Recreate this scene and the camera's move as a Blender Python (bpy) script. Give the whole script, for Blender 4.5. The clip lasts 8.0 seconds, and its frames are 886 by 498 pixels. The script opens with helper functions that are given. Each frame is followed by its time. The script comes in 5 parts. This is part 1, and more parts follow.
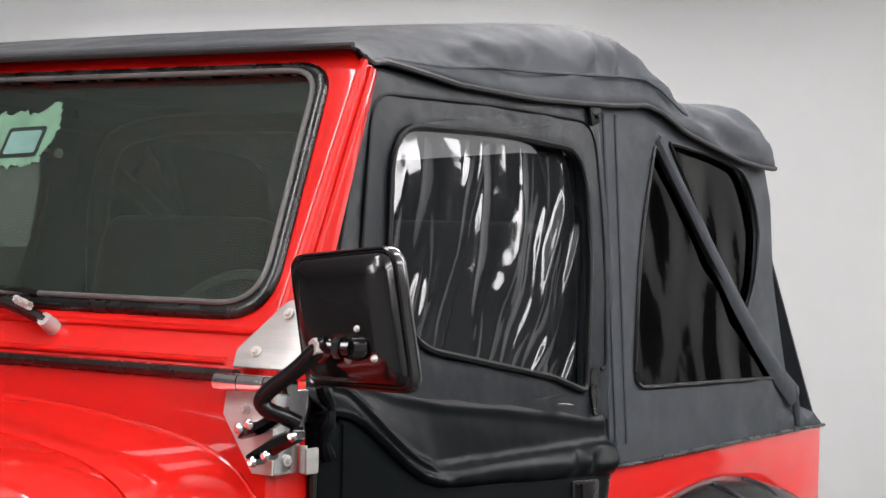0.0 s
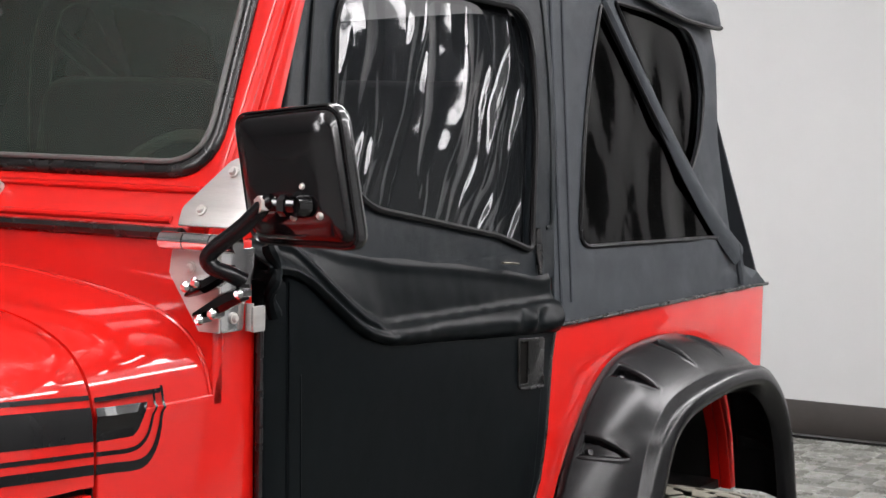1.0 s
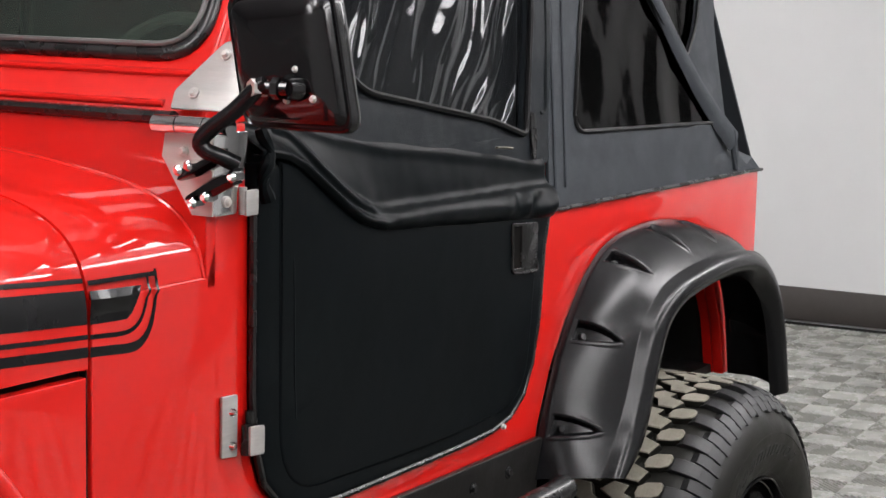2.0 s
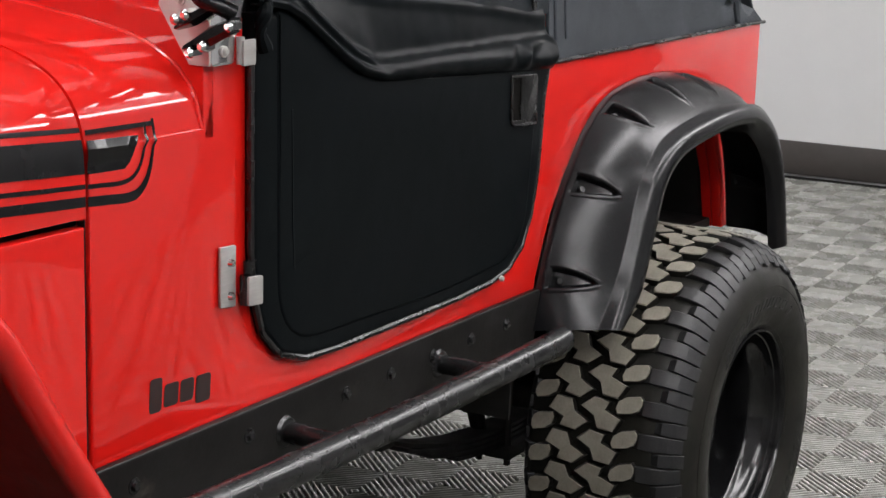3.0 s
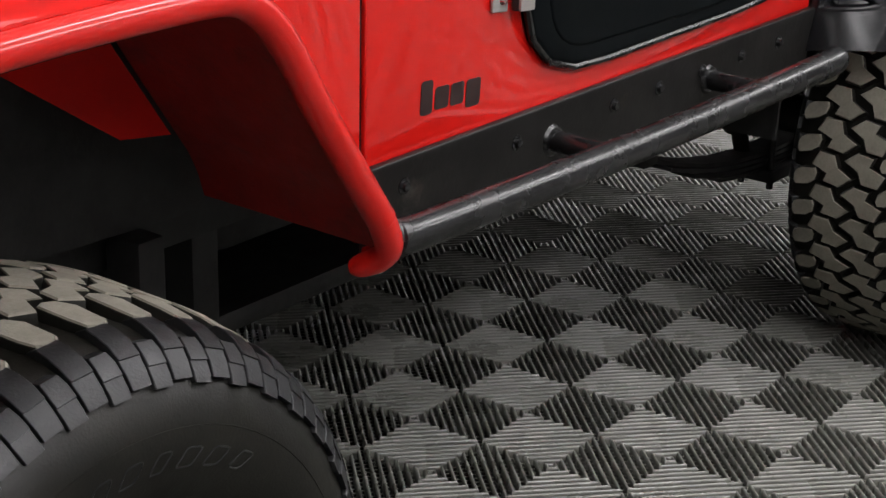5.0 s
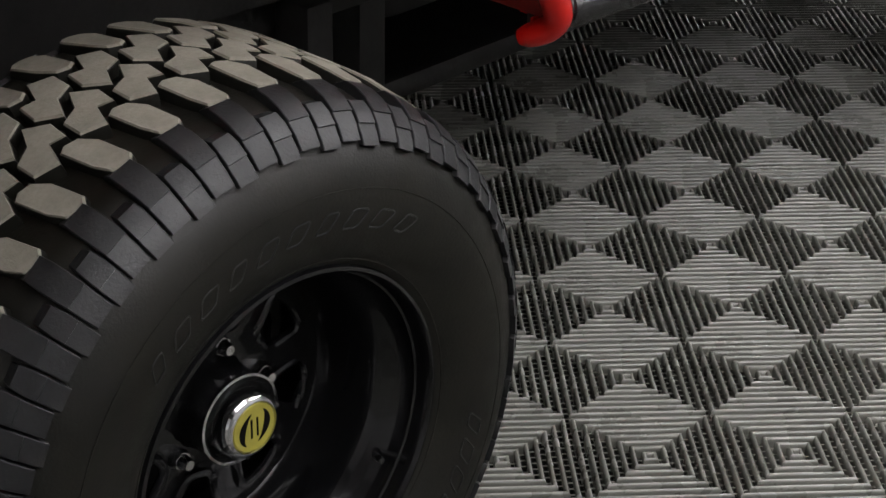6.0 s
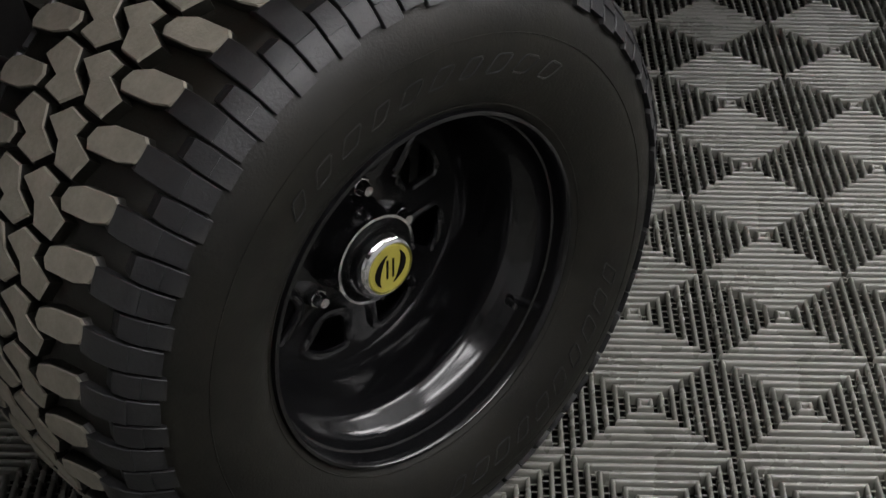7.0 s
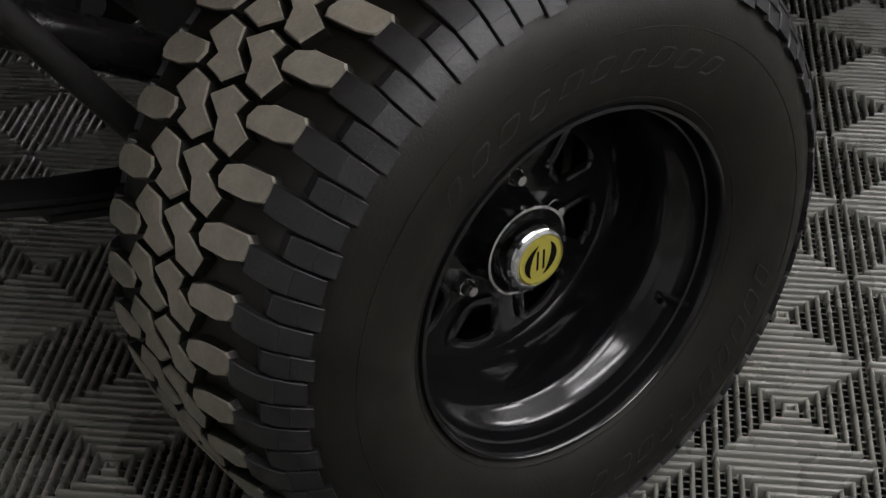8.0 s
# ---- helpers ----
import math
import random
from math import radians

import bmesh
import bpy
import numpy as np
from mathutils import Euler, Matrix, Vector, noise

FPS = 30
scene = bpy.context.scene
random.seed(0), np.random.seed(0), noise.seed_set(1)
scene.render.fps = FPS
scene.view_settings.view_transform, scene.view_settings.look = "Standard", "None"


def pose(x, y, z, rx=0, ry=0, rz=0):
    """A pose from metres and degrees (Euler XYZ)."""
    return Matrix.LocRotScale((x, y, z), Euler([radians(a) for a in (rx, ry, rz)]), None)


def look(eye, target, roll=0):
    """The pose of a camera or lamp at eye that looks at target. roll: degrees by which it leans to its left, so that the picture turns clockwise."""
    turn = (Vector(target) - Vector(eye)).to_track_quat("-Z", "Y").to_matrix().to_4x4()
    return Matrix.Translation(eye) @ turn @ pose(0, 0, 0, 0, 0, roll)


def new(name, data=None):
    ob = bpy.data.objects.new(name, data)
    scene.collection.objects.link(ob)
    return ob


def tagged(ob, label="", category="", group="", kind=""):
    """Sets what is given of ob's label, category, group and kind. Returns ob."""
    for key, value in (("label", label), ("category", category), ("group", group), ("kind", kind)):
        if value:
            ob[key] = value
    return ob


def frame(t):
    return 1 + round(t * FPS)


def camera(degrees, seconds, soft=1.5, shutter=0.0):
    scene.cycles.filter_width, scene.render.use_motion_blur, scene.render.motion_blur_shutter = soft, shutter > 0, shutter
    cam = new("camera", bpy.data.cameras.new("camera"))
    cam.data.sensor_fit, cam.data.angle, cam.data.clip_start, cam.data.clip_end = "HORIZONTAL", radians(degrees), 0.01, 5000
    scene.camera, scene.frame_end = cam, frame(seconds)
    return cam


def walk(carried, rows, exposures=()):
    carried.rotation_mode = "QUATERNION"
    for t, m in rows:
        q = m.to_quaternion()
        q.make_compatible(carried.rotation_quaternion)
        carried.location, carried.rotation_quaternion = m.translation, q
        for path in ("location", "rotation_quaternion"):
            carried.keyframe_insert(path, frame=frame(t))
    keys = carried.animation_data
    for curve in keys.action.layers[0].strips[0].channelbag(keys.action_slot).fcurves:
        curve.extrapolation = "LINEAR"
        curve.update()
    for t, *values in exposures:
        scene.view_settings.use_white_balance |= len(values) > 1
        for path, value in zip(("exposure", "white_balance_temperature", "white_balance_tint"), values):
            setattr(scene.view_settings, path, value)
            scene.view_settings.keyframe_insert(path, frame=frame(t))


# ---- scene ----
cam = camera(26.93, 8.0)
# seconds, eye x y z, heading (to the left of +y), pitch, roll
PATH = [
    (0.0, -3.457, -1.537, 1.583, -57.84, -0.46, 1.38),
    (0.2, -3.457, -1.538, 1.582, -58.49, -1.26, 1.36),
    (0.5, -3.457, -1.540, 1.579, -58.81, -2.67, 1.35),
    (1.0, -3.457, -1.540, 1.570, -59.57, -4.54, 1.19),
    (1.2, -3.456, -1.540, 1.569, -59.64, -5.38, 1.24),
    (2.3, -3.452, -1.540, 1.564, -59.85, -9.09, 1.39),
    (2.5, -3.451, -1.540, 1.563, -59.86, -9.94, 1.46),
    (3.0, -3.449, -1.543, 1.563, -59.88, -12.58, 1.61),
    (3.5, -3.449, -1.541, 1.555, -59.71, -14.96, 1.60),
    (3.7, -3.451, -1.538, 1.550, -59.07, -15.78, 1.60),
    (4.0, -3.454, -1.532, 1.542, -57.74, -17.28, 1.54),
    (4.2, -3.455, -1.527, 1.536, -56.72, -17.53, 1.45),
    (4.5, -3.456, -1.520, 1.529, -55.02, -18.48, 1.40),
    (5.0, -3.459, -1.517, 1.525, -52.06, -21.05, 1.24),
    (5.2, -3.461, -1.516, 1.523, -50.70, -22.51, 1.27),
    (6.3, -3.472, -1.512, 1.513, -45.52, -29.56, 0.88),
    (6.5, -3.474, -1.511, 1.511, -44.51, -30.45, 0.87),
    (7.0, -3.475, -1.503, 1.508, -42.36, -32.67, 0.98),
    (7.5, -3.476, -1.494, 1.508, -39.57, -33.54, 1.10),
    (8.0, -3.484, -1.486, 1.499, -37.41, -32.94, 0.75),
]


def aim(x, y, z, yaw, pitch, roll):
    a, b = radians(yaw), radians(pitch)
    eye = Vector((x, y, z))
    return look(eye, eye + Vector((-math.sin(a) * math.cos(b), math.cos(a) * math.cos(b), math.sin(b))), roll)


walk(cam, [(row[0], aim(*row[1:])) for row in PATH],
     exposures=((0.0, 0.24), (1.2, 0.21), (2.5, 0.1), (3.5, 0.0), (8.0, -0.05)))

# ---- world and light ----
world = bpy.data.worlds.new("world")
scene.world = world
world.use_nodes = True
world.node_tree.nodes["Background"].inputs[0].default_value = (0.6, 0.65, 0.7, 1)
world.node_tree.nodes["Background"].inputs[1].default_value = 0.05
scene.view_settings.exposure = 0.0
LAMP = 15.0


# ---- materials ----
def material(name, base, rough=0.5, metal=0.0, vary=0.15, scale=8.0, fine=0.0, fine_scale=200.0, coat=0.0, spec=0.5,
             second=None, mask_scale=3.0, mask_lo=0.5, mask_hi=0.7, rough_vary=0.1, wave=0.0, wave_scale=3.0, stretch=(1, 1, 1)):
    """Colour varied at two scales, rough patches, fine relief and an optional patchy layer, such as grime or wear."""
    m = bpy.data.materials.new(name)
    m.use_nodes = True
    nt = m.node_tree
    nodes, links = nt.nodes, nt.links
    p = nodes["Principled BSDF"]
    co = nodes.new("ShaderNodeTexCoord")
    mp = nodes.new("ShaderNodeMapping")
    mp.inputs["Scale"].default_value = stretch
    links.new(co.outputs["Object"], mp.inputs[0])

    def noise_node(s, detail=4.0, ro=0.6):
        n = nodes.new("ShaderNodeTexNoise")
        n.inputs["Scale"].default_value, n.inputs["Detail"].default_value, n.inputs["Roughness"].default_value = s, detail, ro
        links.new(mp.outputs[0], n.inputs["Vector"])
        return n

    def spread(n, lo, hi, a, b):
        r = nodes.new("ShaderNodeMapRange")
        r.inputs[1].default_value, r.inputs[2].default_value, r.inputs[3].default_value, r.inputs[4].default_value = lo, hi, a, b
        links.new(n.outputs[0], r.inputs[0])
        return r

    big, small = noise_node(scale), noise_node(scale * 9, 3.0)
    mix = nodes.new("ShaderNodeMix")
    mix.data_type, mix.blend_type = "RGBA", "MULTIPLY"
    mix.inputs[0].default_value = 1.0
    mix.inputs[6].default_value = (*base, 1)
    add = nodes.new("ShaderNodeMath")
    add.operation = "ADD"
    links.new(spread(big, 0.3, 0.7, 1 - vary, 1 + vary * 0.6).outputs[0], add.inputs[0])
    links.new(spread(small, 0.3, 0.7, -vary * 0.4, vary * 0.4).outputs[0], add.inputs[1])
    links.new(add.outputs[0], mix.inputs[7])
    out = mix.outputs[2]
    if second:
        over = nodes.new("ShaderNodeMix")
        over.data_type = "RGBA"
        over.inputs[7].default_value = (*second, 1)
        links.new(out, over.inputs[6])
        links.new(spread(noise_node(mask_scale, 8.0, 0.7), mask_lo, mask_hi, 0, 1).outputs[0], over.inputs[0])
        out = over.outputs[2]
    links.new(out, p.inputs["Base Color"])
    p.inputs["Metallic"].default_value = metal
    links.new(spread(noise_node(scale * 2.3, 5.0), 0.3, 0.7, max(0.02, rough - rough_vary), min(1, rough + rough_vary)).outputs[0], p.inputs["Roughness"])
    p.inputs["Coat Weight"].default_value = coat
    p.inputs["Coat Roughness"].default_value = 0.03
    p.inputs["Specular IOR Level"].default_value = spec
    last = None
    for amount, s, dist in ((fine, fine_scale, 0.002), (wave, wave_scale, 0.02)):
        if amount:
            b = nodes.new("ShaderNodeBump")
            b.inputs["Strength"].default_value, b.inputs["Distance"].default_value = amount, dist
            links.new(noise_node(s, 3.0).outputs[0], b.inputs["Height"])
            if last:
                links.new(last.outputs[0], b.inputs["Normal"])
            last = b
    if last:
        links.new(last.outputs[0], p.inputs["Normal"])
    return m


def clear_material(name, tint, rough=0.03, bend=0.0, bend_scale=6.0, ior=1.5, gain=1.0, film=None):
    """Clear sheet: what lies behind shows through its tint, the room shows in its gloss."""
    m = bpy.data.materials.new(name)
    m.use_nodes = True
    nodes, links = m.node_tree.nodes, m.node_tree.links
    nodes.remove(nodes["Principled BSDF"])
    see, gloss, mixed, fr = (nodes.new(n) for n in ("ShaderNodeBsdfTransparent", "ShaderNodeBsdfGlossy", "ShaderNodeMixShader", "ShaderNodeLayerWeight"))
    see.inputs[0].default_value = (*tint, 1)
    gloss.inputs["Roughness"].default_value = rough
    fr.inputs["Blend"].default_value = 0.5
    f0 = ((ior - 1) / (ior + 1)) ** 2
    power, scaled = nodes.new("ShaderNodeMath"), nodes.new("ShaderNodeMath")
    power.operation, scaled.operation = "POWER", "MULTIPLY_ADD"
    power.inputs[1].default_value = 5.0
    scaled.inputs[1].default_value, scaled.inputs[2].default_value = gain * (1 - f0), gain * f0
    scaled.use_clamp = True
    links.new(fr.outputs["Facing"], power.inputs[0])
    links.new(power.outputs[0], scaled.inputs[0])
    links.new(scaled.outputs[0], mixed.inputs[0])
    links.new(see.outputs[0], mixed.inputs[1])
    links.new(gloss.outputs[0], mixed.inputs[2])
    if film:                             # a thin even diffuse veil, standing in for the haze of reflected light
        veil, over = nodes.new("ShaderNodeBsdfDiffuse"), nodes.new("ShaderNodeMixShader")
        veil.inputs[0].default_value = (*film[:3], 1)
        over.inputs[0].default_value = film[3]
        links.new(mixed.outputs[0], over.inputs[1])
        links.new(veil.outputs[0], over.inputs[2])
        mixed = over
    links.new(mixed.outputs[0], nodes["Material Output"].inputs[0])
    if bend:
        tx, b = nodes.new("ShaderNodeTexNoise"), nodes.new("ShaderNodeBump")
        co = nodes.new("ShaderNodeTexCoord")
        links.new(co.outputs["Object"], tx.inputs["Vector"])
        tx.inputs["Scale"].default_value = bend_scale
        b.inputs["Strength"].default_value, b.inputs["Distance"].default_value = bend, 0.02
        links.new(tx.outputs[0], b.inputs["Height"])
        links.new(b.outputs[0], gloss.inputs["Normal"])
        links.new(b.outputs[0], fr.inputs["Normal"])
    return m


def glow_material(name, colour, strength):
    m = bpy.data.materials.new(name)
    m.use_nodes = True
    p = m.node_tree.nodes["Principled BSDF"]
    p.inputs["Base Color"].default_value = (*colour, 1)
    p.inputs["Emission Color"].default_value = (*colour, 1)
    p.inputs["Emission Strength"].default_value = strength
    return m


RED = material("red_paint", (0.56, 0.008, 0.005), 0.45, 0, 0.03, 3, coat=1.0, spec=0.1, rough_vary=0.05)
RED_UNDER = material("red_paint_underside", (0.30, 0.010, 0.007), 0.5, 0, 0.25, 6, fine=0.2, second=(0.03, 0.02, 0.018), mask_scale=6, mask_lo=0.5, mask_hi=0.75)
VINYL = material("black_vinyl", (0.0029, 0.0041, 0.0048), 0.34, 0, 0.2, 6, spec=0.062, rough_vary=0.03, fine=0.12, fine_scale=420, wave=0.12, wave_scale=5)
SOFT = material("faded_black_vinyl", (0.0078, 0.0102, 0.0125), 0.42, 0, 0.2, 6, fine=0.3, fine_scale=420, wave=0.2, wave_scale=6, spec=0.16)
CANVAS = material("dark_grey_canvas", (0.030, 0.0345, 0.0395), 0.62, 0, 0.15, 5, fine=0.5, fine_scale=600, wave=0.25, wave_scale=6, spec=0.2)
PLASTIC = material("satin_black_plastic", (0.006, 0.006, 0.0068), 0.23, 0, 0.08, 5, fine=0.04, fine_scale=500, rough_vary=0.02, spec=0.32)
GLOSS_BLACK = material("gloss_black_paint", (0.005, 0.005, 0.0055), 0.13, 0, 0.1, 6, coat=0.3, spec=0.4)
WHEEL_BLACK = material("black_wheel_paint", (0.0045, 0.0045, 0.005), 0.15, 0, 0.1, 6, coat=0.0, spec=0.5, rough_vary=0.03)
RUBBER = material("tyre_rubber", (0.0068, 0.0066, 0.0050), 0.46, 0, 0.3, 10, fine=0.2, fine_scale=300, spec=0.28, second=(0.013, 0.0118, 0.0082), mask_scale=5, mask_lo=0.45, mask_hi=0.85)
SHOULDER = material("grey_shoulder_rubber", (0.012, 0.0125, 0.0135), 0.42, 0, 0.35, 14, fine=0.25, fine_scale=250, spec=0.4, second=(0.034, 0.033, 0.030), mask_scale=9, mask_lo=0.5, mask_hi=0.8)
TREAD = material("dusty_worn_tread", (0.19, 0.178, 0.142), 0.85, 0, 0.22, 18, fine=0.3, fine_scale=350)
SEAL = material("black_rubber_seal", (0.007, 0.007, 0.007), 0.27, 0, 0.15, 10, fine=0.1)
BINDING = material("black_vinyl_binding", (0.005, 0.005, 0.0055), 0.42, 0, 0.2, 10, fine=0.15, spec=0.15)
# seal lip: its highlight is painted in as a paler grey
LIP = material("highlight_grey_rubber_lip", (0.085, 0.085, 0.082), 0.45, 0, 0.15, 10)
STEEL = material("brushed_stainless_steel", (0.52, 0.51, 0.48), 0.40, 0.35, 0.06, 10, fine=0.05, stretch=(1, 1, 12))
DULL = material("dull_stainless_steel", (0.42, 0.41, 0.39), 0.38, 0.5, 0.1, 10, fine=0.05, stretch=(1, 1, 12))
CHROME = material("chrome", (0.75, 0.75, 0.75), 0.08, 1.0, 0.05, 10)
GUARD = material("worn_black_guard_paint", (0.010, 0.0095, 0.009), 0.42, 0, 0.35, 5, spec=0.2, fine=0.2, fine_scale=120, second=(0.07, 0.06, 0.05), mask_scale=9, mask_lo=0.6, mask_hi=0.85)
BARE = material("scuffed_black_tube", (0.010, 0.010, 0.0105), 0.26, 0.0, 0.3, 7, fine=0.15, fine_scale=90, second=(0.22, 0.22, 0.22), mask_scale=60, mask_lo=0.70, mask_hi=0.77)
UNDER = material("dirty_black_chassis", (0.008, 0.0075, 0.007), 0.65, 0.0, 0.4, 8, fine=0.4, fine_scale=80)
RUST = material("rusty_exhaust", (0.06, 0.035, 0.02), 0.8, 0.3, 0.5, 10, fine=0.4)
DECAL = material("black_decal", (0.004, 0.004, 0.0045), 0.22, 0, 0.1, 6, coat=0.25, spec=0.2)
LETTER = material("dark_brown_decal", (0.022, 0.010, 0.009), 0.45, 0, 0.1, 6)
WALL = material("white_wall_paint", (0.58, 0.585, 0.58), 0.75, 0, 0.02, 0.8, fine=0.1, fine_scale=150)
SKIRT = material("dark_vinyl_baseboard", (0.045, 0.040, 0.036), 0.5, 0, 0.15, 3)
DARK = material("dark_grey_wall_paint", (0.10, 0.10, 0.10), 0.8, 0, 0.08, 1.5, fine=0.1, fine_scale=150)
WHITE = material("grey_side_wall_paint", (0.28, 0.28, 0.28), 0.8, 0, 0.05, 1.5, fine=0.1, fine_scale=150)
PALE = material("pale_grey_wall_paint", (0.55, 0.55, 0.55), 0.8, 0, 0.05, 1.5, fine=0.1, fine_scale=150)
CEIL = material("grey_ceiling", (0.30, 0.30, 0.30), 0.9, 0, 0.08, 2)
CASE = material("white_lamp_case", (0.75, 0.75, 0.74), 0.5, 0, 0.05, 4)
TILE = material("grey_ribbed_plastic", (0.172, 0.172, 0.151), 0.27, 0, 0.2, 4, spec=0.9, fine=0.2, fine_scale=160, second=(0.06, 0.056, 0.044), mask_scale=2.2, mask_lo=0.56, mask_hi=0.8)
BED = material("dark_subfloor", (0.006, 0.0055, 0.005), 0.95, 0, 0.3, 4, spec=0.05)
TRIM_GREY = material("grey_seat_cloth", (0.10, 0.10, 0.10), 0.8, 0, 0.2, 10, fine=0.3)
CABIN = material("black_cabin_plastic", (0.015, 0.015, 0.015), 0.5, 0, 0.2, 8)
YELLOW = material("yellow_dial", (0.34, 0.30, 0.05), 0.4, 0, 0.1, 20)
PATCH = material("pale_green_adhesive", (0.72, 0.95, 0.88), 0.5, 0, 0.2, 30)
# film: pale haze and glow of reflections, put in as diffuse colour
GLASS = clear_material("windscreen_glass", (0.70, 0.77, 0.71), 0.01, ior=1.5, gain=1.6, film=(0.40, 0.50, 0.44, 0.022))
VINYL_CLEAR = clear_material("clear_vinyl_window", (0.22, 0.22, 0.225), 0.06, bend=0.03, bend_scale=14, ior=1.55, gain=1.0, film=(0.36, 0.40, 0.45, 0.018))
VINYL_TINT = clear_material("tinted_vinyl_window", (0.035, 0.03, 0.03), 0.06, bend=0.10, bend_scale=8, ior=1.4, gain=0.55)
GLOW = glow_material("lamp_diffuser", (1.0, 0.975, 0.99), LAMP)


# ---- building helpers ----
def link(name, bm, mat_list, parent=None, label="", smooth=0.6):
    me = bpy.data.meshes.new(name)
    bm.normal_update()
    bm.to_mesh(me)
    bm.free()
    for mt in mat_list if isinstance(mat_list, (list, tuple)) else [mat_list]:
        me.materials.append(mt)
    if smooth:
        me.shade_smooth()
        me.set_sharp_from_angle(angle=smooth)
    ob = new(name, me)
    if parent is not None:
        ob.parent = parent
        ob.matrix_parent_inverse = parent.matrix_world.inverted()
    if label:
        tagged(ob, label)
    return ob


def part(name, bm, mat, parent, label="", smooth=0.6):
    return link(name, bm, mat, parent, label, smooth)


def box(bm, x0, x1, y0, y1, z0, z1, bevel=0.0, m=None, seg=2):
    r = bmesh.ops.create_cube(bm, size=1.0)
    vs = r["verts"]
    for v in vs:
        v.co = Vector((x0 + (v.co.x + 0.5) * (x1 - x0), y0 + (v.co.y + 0.5) * (y1 - y0), z0 + (v.co.z + 0.5) * (z1 - z0)))
    if bevel:
        es = list({e for v in vs for e in v.link_edges})
        r2 = bmesh.ops.bevel(bm, geom=es, offset=bevel, segments=seg, affect="EDGES", profile=0.5)
        vs = list({v for f in r2["faces"] for v in f.verts} | {v for v in vs if v.is_valid})
    if m is not None:
        for v in vs:
            v.co = m @ v.co
    return vs


def cyl(bm, a, b, r0, r1=None, seg=16, caps=True, bevel=0.0):
    a, b = Vector(a), Vector(b)
    r1 = r0 if r1 is None else r1
    d = b - a
    m = Matrix.Translation((a + b) / 2) @ d.to_track_quat("Z", "Y").to_matrix().to_4x4()
    r = bmesh.ops.create_cone(bm, cap_ends=caps, segments=seg, radius1=r0, radius2=r1, depth=d.length, matrix=m)
    return r["verts"]


def smooth_path(pts, n=6, closed=False):
    """Catmull-Rom through the points."""
    P = [Vector(p) for p in pts]
    out = []
    k = len(P)
    for i in range(k if closed else k - 1):
        p0 = P[(i - 1) % k] if closed or i else P[0] * 2 - P[1]
        p1, p2 = P[i], P[(i + 1) % k]
        p3 = P[(i + 2) % k] if closed or i + 2 < k else P[-1] * 2 - P[-2]
        for j in range(n):
            t = j / n
            out.append(0.5 * (2 * p1 + (p2 - p0) * t + (2 * p0 - 5 * p1 + 4 * p2 - p3) * t * t + (3 * p1 - p0 - 3 * p2 + p3) * t ** 3))
    if not closed:
        out.append(P[-1])
    return out


def tube(bm, pts, r, seg=12, closed=False, flat=1.0, up=None):
    """A round or flattened bar along points; r may be a list."""
    P = [Vector(p) for p in pts]
    n = len(P)
    rings = []
    ref = Vector(up) if up else Vector((0.13, 0.4, 0.9)).normalized()
    for i, p in enumerate(P):
        a = P[i - 1] if i or closed else p
        b = P[(i + 1) % n] if i < n - 1 or closed else p
        d = (b - a).normalized()
        u = (ref - d * ref.dot(d)).normalized()
        w = d.cross(u)
        ri = r[i] if isinstance(r, (list, tuple)) else r
        rings.append([bm.verts.new(p + u * math.cos(2 * math.pi * k / seg) * ri * flat + w * math.sin(2 * math.pi * k / seg) * ri) for k in range(seg)])
    for i in range(n if closed else n - 1):
        A, B = rings[i], rings[(i + 1) % n]
        for k in range(seg):
            bm.faces.new((A[k], A[(k + 1) % seg], B[(k + 1) % seg], B[k]))
    if not closed:
        bm.faces.new(rings[0][::-1])
        bm.faces.new(rings[-1])


def skin(bm, rows, closed=False, mat=0):
    """Quads through rows of points."""
    vs = [[bm.verts.new(p) for p in row] for row in rows]
    for i in range(len(vs) - 1):
        n = len(vs[i])
        for k in range(n if closed else n - 1):
            f = bm.faces.new((vs[i][k], vs[i][(k + 1) % n], vs[i + 1][(k + 1) % n], vs[i + 1][k]))
            f.material_index = mat
    return vs


def thicken(bm, t):
    bmesh.ops.recalc_face_normals(bm, faces=bm.faces[:])
    bmesh.ops.solidify(bm, geom=bm.faces[:], thickness=t)


def rounded(pts, r, n=4):
    """A closed outline in 2D with its corners rounded; r: one radius or one for each corner."""
    out = []
    k = len(pts)
    for i in range(k):
        a, b, c = Vector(pts[i - 1]), Vector(pts[i]), Vector(pts[(i + 1) % k])
        ri = r[i] if isinstance(r, (list, tuple)) else r
        if ri <= 0:
            out.append(b)
            continue
        u, w = (a - b), (c - b)
        ri = min(ri, u.length * 0.49, w.length * 0.49)
        u, w = b + u.normalized() * ri, b + w.normalized() * ri
        for j in range(n + 1):
            t = j / n
            out.append((1 - t) ** 2 * u + 2 * t * (1 - t) * b + t * t * w)
    return [(p[0], p[1]) for p in out]


